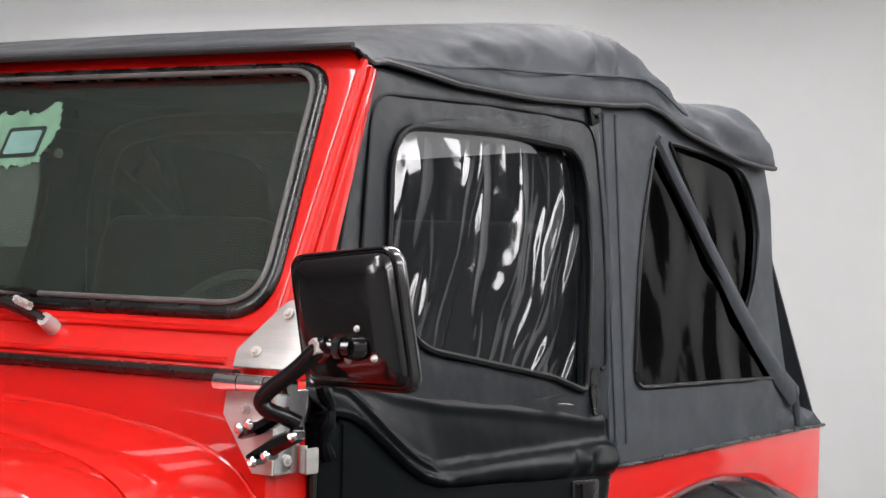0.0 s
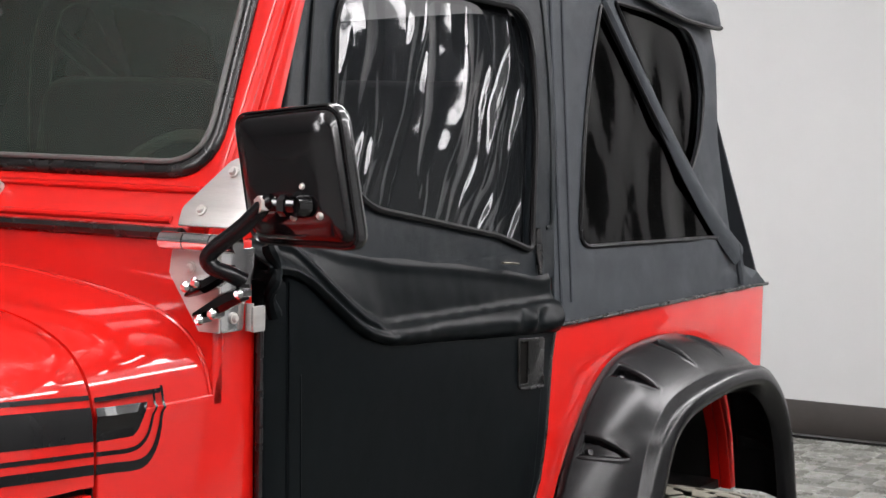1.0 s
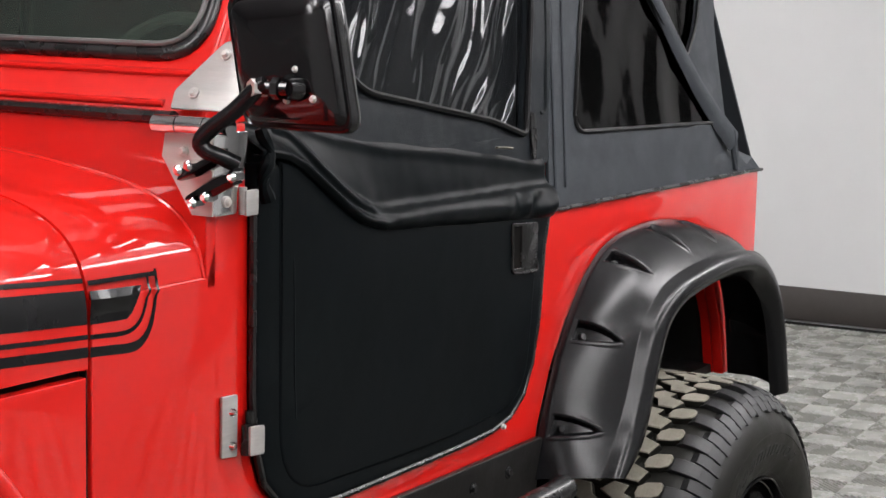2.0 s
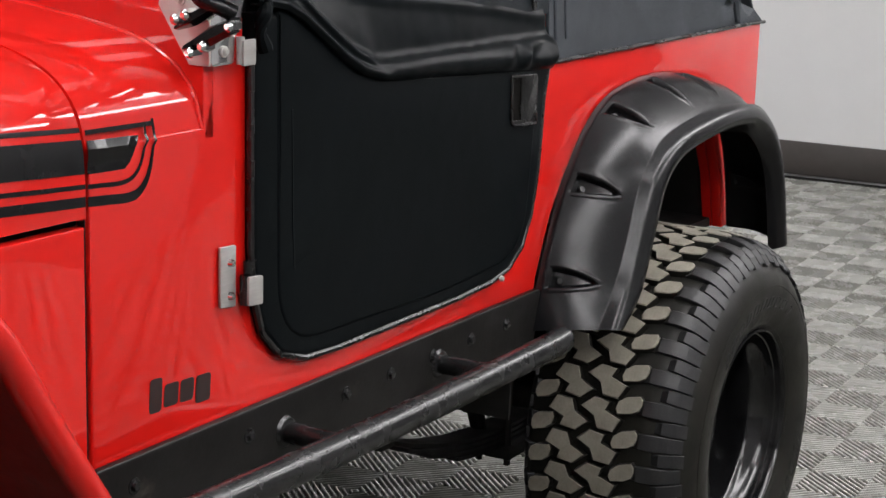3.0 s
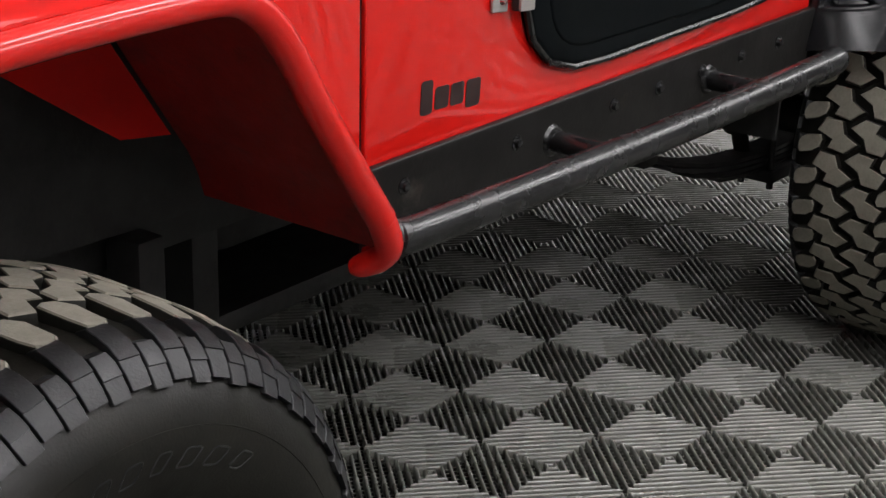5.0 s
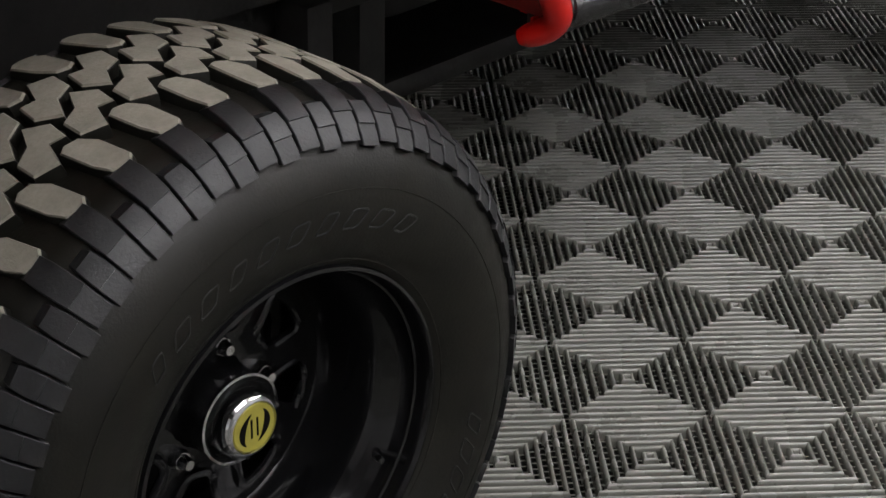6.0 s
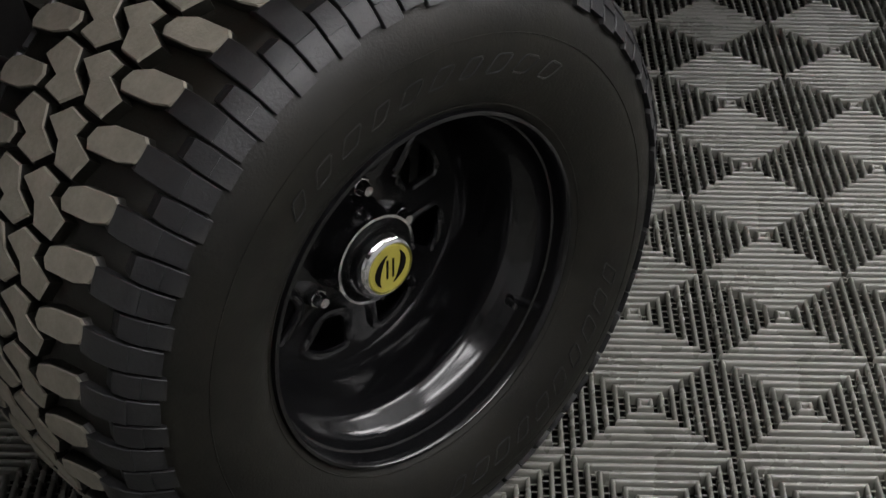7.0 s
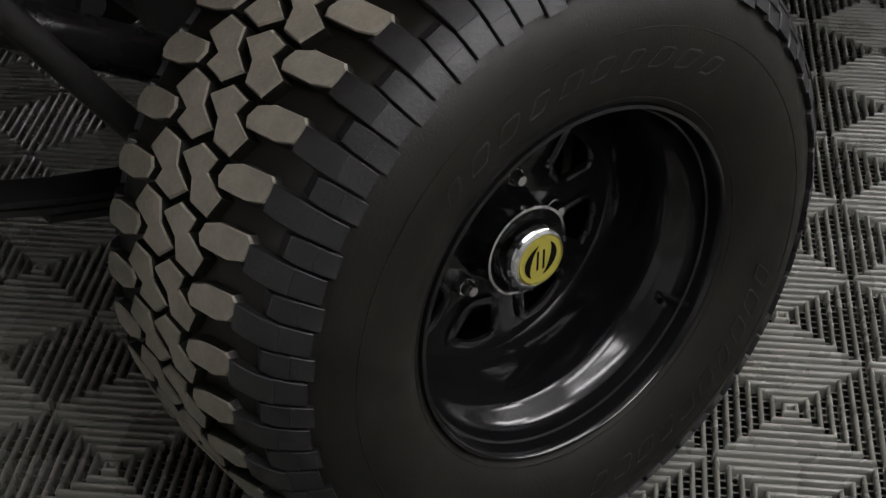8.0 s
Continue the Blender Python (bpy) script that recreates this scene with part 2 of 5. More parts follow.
def plate(outlines, thick, bevel=0.0, place=None, cells=0.0):
    """A flat plate in local x, y from an outline and its holes, with rounded edges, as a bmesh. place: its pose. cells: longest edge left."""
    cu = bpy.data.curves.new("plate", "CURVE")
    cu.dimensions, cu.fill_mode = "2D", "BOTH"
    cu.extrude, cu.bevel_depth, cu.bevel_resolution = max(thick / 2 - bevel, 0.0), bevel, 2
    if bevel:
        cu.offset = -bevel
    for pts in outlines:
        sp = cu.splines.new("POLY")
        sp.points.add(len(pts) - 1)
        for q, p in zip(sp.points, pts):
            q.co = (p[0], p[1], 0, 1)
        sp.use_cyclic_u = True
    ob = bpy.data.objects.new("plate", cu)
    scene.collection.objects.link(ob)
    dg = bpy.context.evaluated_depsgraph_get()
    me = bpy.data.meshes.new_from_object(ob.evaluated_get(dg))
    bm = bmesh.new()
    bm.from_mesh(me)
    bpy.data.objects.remove(ob)
    bpy.data.curves.remove(cu)
    bpy.data.meshes.remove(me)
    bmesh.ops.remove_doubles(bm, verts=bm.verts[:], dist=0.0002)
    if cells:
        for _ in range(5):
            long = [e for e in bm.edges if e.calc_length() > cells]
            if not long:
                break
            bmesh.ops.subdivide_edges(bm, edges=long, cuts=1, use_grid_fill=False)
            bmesh.ops.triangulate(bm, faces=[f for f in bm.faces if len(f.verts) > 4])
    for f in bm.faces:
        f.material_index = 0
    if place is not None:
        bm.transform(place)
    return bm


# a plate drawn in (x, z) stands upright with its outer face towards -y
UPRIGHT = Matrix(((1, 0, 0, 0), (0, 0, 1, 0), (0, 1, 0, 0), (0, 0, 0, 1)))


def upright(y):
    return Matrix.Translation((0, y, 0)) @ UPRIGHT


def leaning(y, k=0.14, z0=1.17):
    """A plate in (x, z) that leans inboard by k above the height z0."""
    m = Matrix(((1, 0, 0, 0), (0, k, 1, y - k * z0), (0, 1, 0, 0), (0, 0, 0, 1)))
    return m


def ripple(bm, amount, s, seed=0.0, axis=1):
    for v in bm.verts:
        v.co[axis] += amount * noise.noise(Vector((v.co.x * s + seed, v.co.z * s * 0.7, seed)))


def revolve(bm, profile, centre, seg=48, mat=0, closed=False):
    """Turns a profile of (radius, y) about the y axis through centre."""
    rings = []
    for r, y in profile:
        rings.append([bm.verts.new((centre[0] + r * math.cos(2 * math.pi * k / seg), centre[1] + y, centre[2] + r * math.sin(2 * math.pi * k / seg))) for k in range(seg)])
    for i in range(len(rings) - 1):
        for k in range(seg):
            f = bm.faces.new((rings[i][k], rings[i][(k + 1) % seg], rings[i + 1][(k + 1) % seg], rings[i + 1][k]))
            f.material_index = mat
    return rings


def thing(name, label, category, at, group="", kind=""):
    ob = new(name)
    ob.location = at
    bpy.context.view_layer.update()
    return tagged(ob, label, category, group, kind)


def mirrored(bm, plane=0.75):
    """The same bmesh on the other side of the vehicle."""
    out = bm.copy()
    for v in out.verts:
        v.co.y = 2 * plane - v.co.y
    bmesh.ops.reverse_faces(out, faces=out.faces[:])
    return out

# ---- the room ----
GRID = radians(-2.38)          # the tiles and walls are turned a little against the vehicle
D = 0.152                      # one ribbed square; a tile has two by two
ORIGIN = Vector((-0.603, 0.591, 0))
EU = Vector((0.0415, -0.9991, 0))   # across
EV = Vector((0.9991, 0.0415, 0))    # along
ROOM = Matrix((( EV.x, -EU.x, 0, 0), (EV.y, -EU.y, 0, 0), (0, 0, 1, 0), (0, 0, 0, 1)))
RX0, RX1, RY0, RY1, RZ = -6.5, 5.225, -3.9, 8.6, 3.55

bm = bmesh.new()
box(bm, RX0, RX1, RY0, RY1, -0.2, -0.021, m=ROOM)
floor = tagged(link("floor", bm, BED, smooth=0), "dark subfloor under grey ribbed plastic tiles", "floor", kind="structure")

def wall(name, x0, x1, y0, y1, label, paint=None):
    bm = bmesh.new()
    box(bm, x0, x1, y0, y1, -0.2, RZ, m=ROOM)
    tagged(link(name, bm, paint or WALL, smooth=0), label, "wall", kind="structure")


wall("wall_rear", RX1, RX1 + 0.15, -2.75, RY1 + 0.15, "plain white painted showroom wall above a dark baseboard")
# unseen closing walls; their greys are chosen for bounced light and reflections
wall("wall_bay", RX1 + 0.02, RX1 + 0.17, RY0 - 0.15, -2.75, "unseen dark grey wall added for dark reflections", DARK)
wall("wall_front", RX0 - 0.15, RX0, RY0 - 0.15, RY1 + 0.15, "unseen pale grey wall added to throw light on the front", PALE)
wall("wall_far", RX0, RX1, RY1, RY1 + 0.15, "unseen far wall, dark grey to keep reflections dark", DARK)
wall("wall_near", RX0, 2.4, RY0 - 0.15, RY0, "plain grey wall on the near side", WHITE)
wall("wall_corner", 2.4, RX1 + 0.02, RY0 - 0.15, RY0 + 0.004, "unseen near corner wall, dark grey to keep reflections dark", DARK)
# unseen low wall, added to keep far-side light from under the vehicle
bm = bmesh.new()
box(bm, RX0, 2.2, 3.3, 3.42, -0.02, 1.5, m=ROOM)
tagged(link("wall_light_block", bm, DARK, smooth=0), "unseen low dark wall added to block light from the far side", "wall", kind="structure")
bm = bmesh.new()
box(bm, RX0 - 0.15, RX1 + 0.15, RY0 - 0.15, RY1 + 0.15, RZ, RZ + 0.15, m=ROOM)
tagged(link("ceiling", bm, CEIL, smooth=0), "plain grey ceiling with long lamps", "ceiling", kind="structure")
bm = bmesh.new()
box(bm, RX1 - 0.014, RX1 - 0.0005, -2.74, RY1 - 0.02, -0.01, 0.155, bevel=0.005, m=ROOM)
tagged(link("baseboard", bm, SKIRT), "dark brown-black vinyl baseboard along the white wall", "baseboard", kind="structure")

# lamps inferred from reflections, with more added to brighten wall, front and floor
LAMPS = ((-4.2, 1.4), (-2.7, 0.55), (-2.7, -2.9), (0.3, -2.9), (2.6, -2.9), (-2.7, -1.9), (-0.4, -1.0), (1.6, -1.5), (3.8, -1.7), (0.9, 0.4), (2.9, 2.3), (2.9, 4.1), (2.9, 6.3), (3.3, 5.2), (2.9, 8.0))
for lx, ly in LAMPS:
    lamp = thing("ceiling_light", "long white lamp hung below the ceiling, glowing up and down", "ceiling lamp", ROOM @ Vector((lx, ly, RZ - 0.06)), group="showroom ceiling lamps")
    for sx in (-1, 1):
        bm = bmesh.new()
        box(bm, lx + sx * 1.12 - 0.02, lx + sx * 1.12 + 0.02, ly - 0.17, ly + 0.17, RZ - 0.69, RZ - 0.54, bevel=0.008, m=ROOM)
        cyl(bm, ROOM @ Vector((lx + sx * 1.12, ly, RZ - 0.57)), ROOM @ Vector((lx + sx * 1.12, ly, RZ - 0.002)), 0.006, 0.006, 8)
        part("end_cap", bm, CASE, lamp)
    bm = bmesh.new()
    box(bm, lx - 1.10, lx + 1.10, ly - 0.16, ly + 0.16, RZ - 0.68, RZ - 0.55, bevel=0.03, m=ROOM)
    part("diffuser", bm, GLOW, lamp, "glowing white diffuser")


# ---- the vehicle ----
car = thing("off_road_vehicle", "red lifted off-road vehicle with black soft top and black wheels", "car", (-1.2, 0.75, 0))

# tub sides with the door opening and the rear wheel arch
ARCH = [(-0.47, 0.63), (-0.44, 0.76), (-0.39, 0.87), (-0.335, 0.945), (-0.265, 1.01), (-0.165, 1.05), (0.03, 1.07), (0.19, 1.055), (0.31, 1.01), (0.40, 0.93), (0.455, 0.83), (0.49, 0.70)]
OPENING = [(-0.432, 1.166), (-0.45, 1.10), (-0.462, 0.97), (-0.482, 0.885), (-0.515, 0.83), (-0.565, 0.797), (-0.63, 0.784), (-0.75, 0.779), (-1.13, 0.776), (-1.22, 0.780), (-1.285, 0.800), (-1.33, 0.843), (-1.352, 0.905), (-1.358, 0.98), (-1.36, 1.25)]
SIDE = [(-1.685, 0.63)] + ARCH + [(0.652, 0.70), (0.655, 1.166)] + OPENING + [(-1.362, 1.372), (-1.425, 1.372), (-1.428, 1.23), (-1.45, 1.165), (-1.685, 1.165)]
bm = plate([SIDE], 0.026, 0.004, upright(0.013))
part("side_panel", mirrored(bm), RED, car)
part("side_panel", bm, RED, car, "glossy red side panel with a door opening")
bm = bmesh.new()
box(bm, 0.63, 0.655, 0.027, 1.473, 0.70, 1.166, bevel=0.006)
part("tailgate", bm, RED, car)
bm = bmesh.new()
box(bm, -1.45, 0.63, 0.03, 1.47, 0.70, 0.72)
part("floor_pan", bm, UNDER, car)
# flange round the door opening
bm = bmesh.new()
tube(bm, [(x, 0.012, z) for x, z in OPENING], 0.012, 8)
part("door_flange", bm, RED, car)

# bonnet and cowl share one cross-section
HALF = [(0.0, 1.078), (0.0, 1.12), (0.003, 1.165), (0.014, 1.206), (0.034, 1.236), (0.062, 1.258), (0.10, 1.275), (0.15, 1.288), (0.25, 1.304), (0.36, 1.317), (0.55, 1.328), (0.75, 1.333)]
HALF = HALF[:2] + [(p.x, p.y) for p in smooth_path([(y, z, 0) for y, z in HALF[2:]], 4)]
def section(x, narrow=0.0, drop=0.0):
    left = [(x, y + narrow * (1 - y / 0.75), z - drop) for y, z in HALF]
    return left + [(x, 1.5 - y, z) for _, y, z in left[-2::-1]]


bm = bmesh.new()
skin(bm, [[(x, 0.016, 1.160)] + section(x)[2:-2] + [(x, 1.484, 1.160)] for x in (-1.688, -1.60, -1.52, -1.44)])
thicken(bm, 0.012)
edge = bmesh.new()                       # rolled rear edge of the cowl
tube(edge, smooth_path([(-1.4525, y + 0.001, z - 0.001) for _, y, z in section(0)[2:-2]], 2), 0.0045, 8)
part("cowl_edge", edge, RED, car)
part("cowl", bm, RED, car, "glossy red rounded cowl ahead of the windscreen")
bm = bmesh.new()
rows = [section(-1.6895, 0.004, 0.004), section(-1.6915, 0.0012, 0.0012), section(-1.695, 0.0)] + [section(-1.70 - 1.3 * k / 8, 0.10 * (k / 8) ** 1.3, 0.03 * (k / 8) ** 2) for k in range(1, 9)]
skin(bm, rows)
thicken(bm, 0.012)
bonnet = part("bonnet", bm, RED, car, "glossy red bonnet with black stripe decals")
# upright front wall of the tub under the windscreen
half = [(0.0, 1.362), (0.004, 1.370), (0.012, 1.374)]
outline = [(0.0, 1.15)] + half + [(1.488, 1.374), (1.496, 1.370), (1.5, 1.362), (1.5, 1.15)]
m = Matrix(((0, 0, 1, -1.4385), (1, 0, 0, 0), (0, 1, 0, 0), (0, 0, 0, 1)))
bm = plate([outline], 0.025, 0.004, m)
part("cowl_wall", bm, RED, car)

# front panels below the bonnet, and fenders
def fender(flip):
    LIP = [(-3.05, 0.99), (-2.75, 1.045), (-2.39, 1.070), (-2.13, 1.073), (-2.065, 1.064), (-2.02, 1.035), (-1.985, 0.99), (-1.935, 0.91), (-1.87, 0.815), (-1.825, 0.75)]
    path = smooth_path([(x, -0.15, z) for x, z in LIP], 4)
    sheet = path + [Vector((-1.808, -0.15, 0.715)), Vector((-1.797, -0.15, 0.680))]
    end = [Vector((-1.805, -0.146, 0.712)), Vector((-1.80, -0.132, 0.690)), Vector((-1.805, -0.112, 0.676)), Vector((-1.812, -0.092, 0.668))]
    line = path[::3] + [path[-1]] + end
    bm = bmesh.new()
    tube(bm, smooth_path([p + Vector((-0.005, 0, -0.006)) for p in line], 3), [0.0195] * (3 * len(line) - 14) + [0.0195, 0.0193, 0.019, 0.0187, 0.0184, 0.018, 0.0176, 0.0172, 0.0166, 0.016, 0.0145, 0.011], 14)
    lip = mirrored(bm) if flip else bm
    part("fender_lip", lip, RED, car, "rolled red fender edge")
    bm = bmesh.new()
    top = []
    for p in sheet:
        steep = max(0.0, min(1.0, (-1.99 - p.x) / 0.1))
        top.append([Vector((p.x, y, p.z + 0.015 - 0.006 * (y + 0.15) * steep)) for y in (-0.15, -0.08, 0.0, 0.09, 0.18)])
    skin(bm, top)
    thicken(bm, 0.010)
    # faces turned down take the darker red with dark blotches
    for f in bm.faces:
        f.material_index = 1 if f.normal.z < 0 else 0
    part("fender_panel", mirrored(bm) if flip else bm, [RED, RED_UNDER], car, "red fender panel with a darker, dark-blotched underside")
    # side panel behind the wheel, flush with the tub
    bm = plate([[(-1.693, 1.066), (-2.10, 1.068), (-2.06, 1.063), (-2.0, 1.02), (-1.94, 0.93), (-1.86, 0.83), (-1.785, 0.735), (-1.75, 0.67), (-1.693, 0.66)]], 0.02, 0.003, upright(0.012))
    part("splash_panel", mirrored(bm) if flip else bm, RED, car)
    bm = plate([[(-2.9, 1.06), (-2.04, 1.06), (-1.955, 0.925), (-1.862, 0.79), (-1.95, 0.803), (-2.13, 0.924), (-2.25, 0.955), (-2.9, 0.955)]], 0.006, 0, upright(0.185))
    part("inner_fender", mirrored(bm) if flip else bm, RED, car)
    bm = plate([[(-2.9, 1.05), (-1.97, 1.05), (-1.72, 0.838), (-1.55, 0.66), (-1.75, 0.62), (-2.9, 0.66)]], 0.02, 0, upright(0.30))
    part("wheel_well", mirrored(bm) if flip else bm, UNDER, car)
    # folded bracket at the foot of the fender
    bm = bmesh.new()
    box(bm, -1.812, -1.800, -0.108, -0.102, 0.650, 0.690, bevel=0.002)
    box(bm, -1.806, -1.800, -0.108, -0.088, 0.654, 0.676, bevel=0.002)
    part("fender_bracket", mirrored(bm) if flip else bm, RED, car)


fender(False)
fender(True)
bm = bmesh.new()
box(bm, -3.02, -2.98, 0.12, 1.38, 0.72, 1.29, bevel=0.02)
part("grille", bm, RED, car)
bm = bmesh.new()
box(bm, -3.22, -3.08, -0.02, 1.52, 0.70, 0.84, bevel=0.02)
part("front_bumper", bm, UNDER, car)

# rocker guards and side bars
def sill(flip):
    bm = plate([rounded([(-1.70, 0.742), (-0.445, 0.742), (-0.475, 0.60), (-1.70, 0.60)], 0.01)], 0.014, 0.003, upright(-0.008))
    g = part("rocker_guard", mirrored(bm) if flip else bm, GUARD, car, "scuffed black steel rocker guard")
    for x in (-1.622, -1.363, -1.107, -0.975, -0.84, -0.71, -0.58):
        bm = bmesh.new()
        zz = 0.702
        cyl(bm, (x, -0.014, zz), (x, -0.022, zz), 0.0085, 0.006, 10)
        cyl(bm, (x, -0.0145, zz), (x, -0.0165, zz), 0.012, 0.012, 12)
        part("bolt", mirrored(bm) if flip else bm, BARE, g)
    bm = bmesh.new()
    pts = smooth_path([(-1.792, -0.108, 0.697), (-1.765, -0.116, 0.694), (-1.70, -0.122, 0.690), (-1.20, -0.122, 0.681), (-0.72, -0.122, 0.683), (-0.62, -0.122, 0.684), (-0.575, -0.121, 0.685), (-0.560, -0.119, 0.686), (-0.553, -0.117, 0.687)], 6)
    tube(bm, pts, [0.0245] * (len(pts) - 7) + [0.024, 0.0232, 0.022, 0.0205, 0.018, 0.014, 0.006], 16)
    b = part("side_bar", mirrored(bm) if flip else bm, BARE, car, "scuffed black tubular side bar")
    for x in (-1.271, -0.818):
        bm = bmesh.new()
        cyl(bm, (x, -0.012, 0.684), (x, -0.125, 0.682), 0.017, 0.017, 12)
        cyl(bm, (x, -0.0145, 0.684), (x, -0.020, 0.684), 0.026, 0.022, 14)
        part("bracket", mirrored(bm) if flip else bm, BARE, b)


sill(False)
sill(True)

# rear wheel flares: four lofted rims
FA = [(-0.468, 0.664), (-0.430, 0.771), (-0.380, 0.882), (-0.325, 0.963), (-0.255, 1.032), (-0.152, 1.079), (0.03, 1.097), (0.20, 1.080), (0.32, 1.035), (0.41, 0.955), (0.468, 0.85), (0.505, 0.70)]
FR = [(-0.425, 0.676), (-0.356, 0.750), (-0.318, 0.818), (-0.285, 0.893), (-0.245, 0.956), (-0.165, 1.001), (-0.02, 1.023), (0.13, 1.031), (0.27, 1.018), (0.37, 0.963), (0.436, 0.868), (0.488, 0.69)]
FL = [(-0.398, 0.676), (-0.326, 0.722), (-0.288, 0.790), (-0.259, 0.858), (-0.224, 0.927), (-0.147, 0.970), (-0.005, 0.991), (0.13, 0.998), (0.25, 0.985), (0.345, 0.932), (0.408, 0.845), (0.455, 0.682)]
POCKETS = (0.072, 0.205, 0.338, 0.471, 0.580, 0.69, 0.80, 0.91)
def even(P, n=72):
    """The same line in n even steps, eased a little."""
    P = [Vector(p) for p in P]
    run = [0.0]
    for a, b in zip(P, P[1:]):
        run.append(run[-1] + (b - a).length)
    at = [run[-1] * k / n for k in range(n + 1)]
    out = [Vector(tuple(float(np.interp(s_, run, [p[c] for p in P])) for c in range(3))) for s_ in at]
    for _ in range(n // 8):
        out = [out[0]] + [(a + b * 2 + c) / 4 for a, b, c in zip(out, out[1:], out[2:])] + [out[-1]]
    return out


def flare(flip):
    A = [Vector((p.x, 0, p.z)) for p in smooth_path([(x, 0, z) for x, z in FA], 5)]
    R = [Vector((p.x, 0, p.z)) for p in smooth_path([(x, 0, z) for x, z in FR], 5)]
    L = [Vector((p.x, 0, p.z)) for p in smooth_path([(x, 0, z) for x, z in FL], 5)]
    A, R, L = even(A, 600), even(R, 600), even(L, 600)
    total = sum((b - a).length for a, b in zip(A, A[1:]))
    rows = [[a + Vector((0, y, 0)) for a in A] for y in (-0.004, -0.016)]
    for ti in range(1, 37):
        t = ti / 40
        bulge = 0.014 * math.sin(math.pi * t) - 0.012 * t
        row = []
        for k, (a, r) in enumerate(zip(A, R)):
            out = (a - Vector((0.02, 0, 0.5))).normalized()
            p = a.lerp(r, t) + Vector((0, -0.016 - 0.124 * t, 0)) + out * bulge
            tang = (A[min(k + 1, 600)] - A[max(k - 1, 0)]).normalized()
            face = tang.cross(Vector((0, -0.124, 0)) + r - a).normalized()
            face = face if face.dot(out) > 0 else -face
            deep = 0.0
            for u in POCKETS:
                q = (t - 0.05) / 0.66
                if 0.0 < q < 1.0:
                    half = 0.0225 * (1 - q ** 1.9) ** 0.6
                    d = half - abs(k / 600 - u) * total
                    e = min(1.0, max(0.0, d / 0.0060)) * min(1.0, q / 0.05)
                    rim = math.exp(-((d + 0.002) / 0.0022) ** 2)
                    deep += 0.021 * e * e * (3 - 2 * e) * (1 - 0.55 * q) - 0.0016 * rim * min(1.0, q / 0.05)
            row.append(p - face * deep)
        rows.append(row)
    for t, y in ((0.0, -0.148), (0.25, -0.157), (0.55, -0.162), (0.85, -0.162), (1.0, -0.158)):
        rows.append([r.lerp(l, t) + Vector((0, y, 0)) for r, l in zip(R, L)])
    rows.append([l * 0.985 + Vector((0.0, -0.13, 0.0)) for l in L])
    bm = bmesh.new()
    skin(bm, rows)
    thicken(bm, -0.004)
    fl = part("wheel_flare", mirrored(bm) if flip else bm, PLASTIC, car, "satin black wheel flare with sunk bolt pockets", smooth=1.2)
    for u in POCKETS:
        k = int(u * 600)
        a = A[k]
        out = (a - Vector((0.02, 0, 0.5))).normalized()
        c = a.lerp(R[k], 0.14) + Vector((0, -0.033, 0)) - out * 0.012
        bm = bmesh.new()
        cyl(bm, c, c + Vector((0, -0.007, 0)) + out * 0.005, 0.0085, 0.006, 10)
        part("bolt", mirrored(bm) if flip else bm, BARE, fl)


flare(False)
flare(True)
# wheel housings inside the arches
for flip in (False, True):
    bm = bmesh.new()
    inner = [Vector((x * 1.03, 0, z + 0.012)) for x, z in ARCH]
    skin(bm, [[p + Vector((0, y, 0)) for p in inner] for y in (0.0265, 0.30)])
    thicken(bm, 0.008)
    part("wheel_housing", mirrored(bm) if flip else bm, UNDER, car)
    bm = bmesh.new()
    skin(bm, [[(-0.492, y, 0.49), (-0.486, y, 0.58), (-0.476, y, 0.66), (-0.458, y, 0.73)] for y in (0.02, 0.10, 0.20, 0.32)])
    thicken(bm, 0.006)
    part("mud_liner", mirrored(bm) if flip else bm, UNDER, car, "black mud liner ahead of the rear wheel")
    bm = plate([[(x * 1.03, z + 0.012) for x, z in ARCH]], 0.01, 0, upright(0.305))
    part("housing_wall", mirrored(bm) if flip else bm, UNDER, car)
    bm = bmesh.new()
    tail = [Vector((x, 0, z)) for x, z in ARCH[7:]]
    skin(bm, [[p + Vector((0, y, 0)) for p in tail] for y in (0.0265, 0.048)])
    thicken(bm, -0.006)
    part("arch_flange", mirrored(bm) if flip else bm, RED, car)

# ---- windscreen ----
RAKE = Matrix(((0, 0.4763, 0.8793, -1.43), (1, 0, 0, 0), (0, 0.8793, -0.4763, 1.385), (0, 0, 0, 1)))   # local x across, y up the glass, z to the rear
def raked(v):
    return RAKE @ Matrix.Translation((0, 0, v))


def both(pts):
    """A half outline from bottom centre to top centre, with its mirror image."""
    return pts + [(1.5 - x, y) for x, y in pts[::-1]]


OUTER = rounded([(0.030, -0.02), (0.044, 0.543), (1.456, 0.543), (1.470, -0.02)], [0.01, 0.05, 0.05, 0.01], 5)
HOLE = rounded([(0.048, 0.082), (0.096, 0.508), (1.404, 0.508), (1.452, 0.082)], [0.085, 0.055, 0.055, 0.085], 8)
bm = plate([OUTER, HOLE], 0.045, 0.006, raked(0.022))
frame_ob = part("windscreen_frame", bm, RED, car, "glossy red windscreen frame")
RUB_IN = rounded([(0.066, 0.100), (0.110, 0.496), (1.390, 0.496), (1.434, 0.100)], [0.075, 0.05, 0.05, 0.075], 8)
RUB_OUT = rounded([(0.044, 0.078), (0.090, 0.514), (1.410, 0.514), (1.456, 0.078)], [0.09, 0.06, 0.06, 0.09], 8)
bm = plate([RUB_OUT, RUB_IN], 0.022, 0.009, raked(0.0))
rub = part("rubber_seal", bm, SEAL, frame_ob, "black rubber windscreen seal")
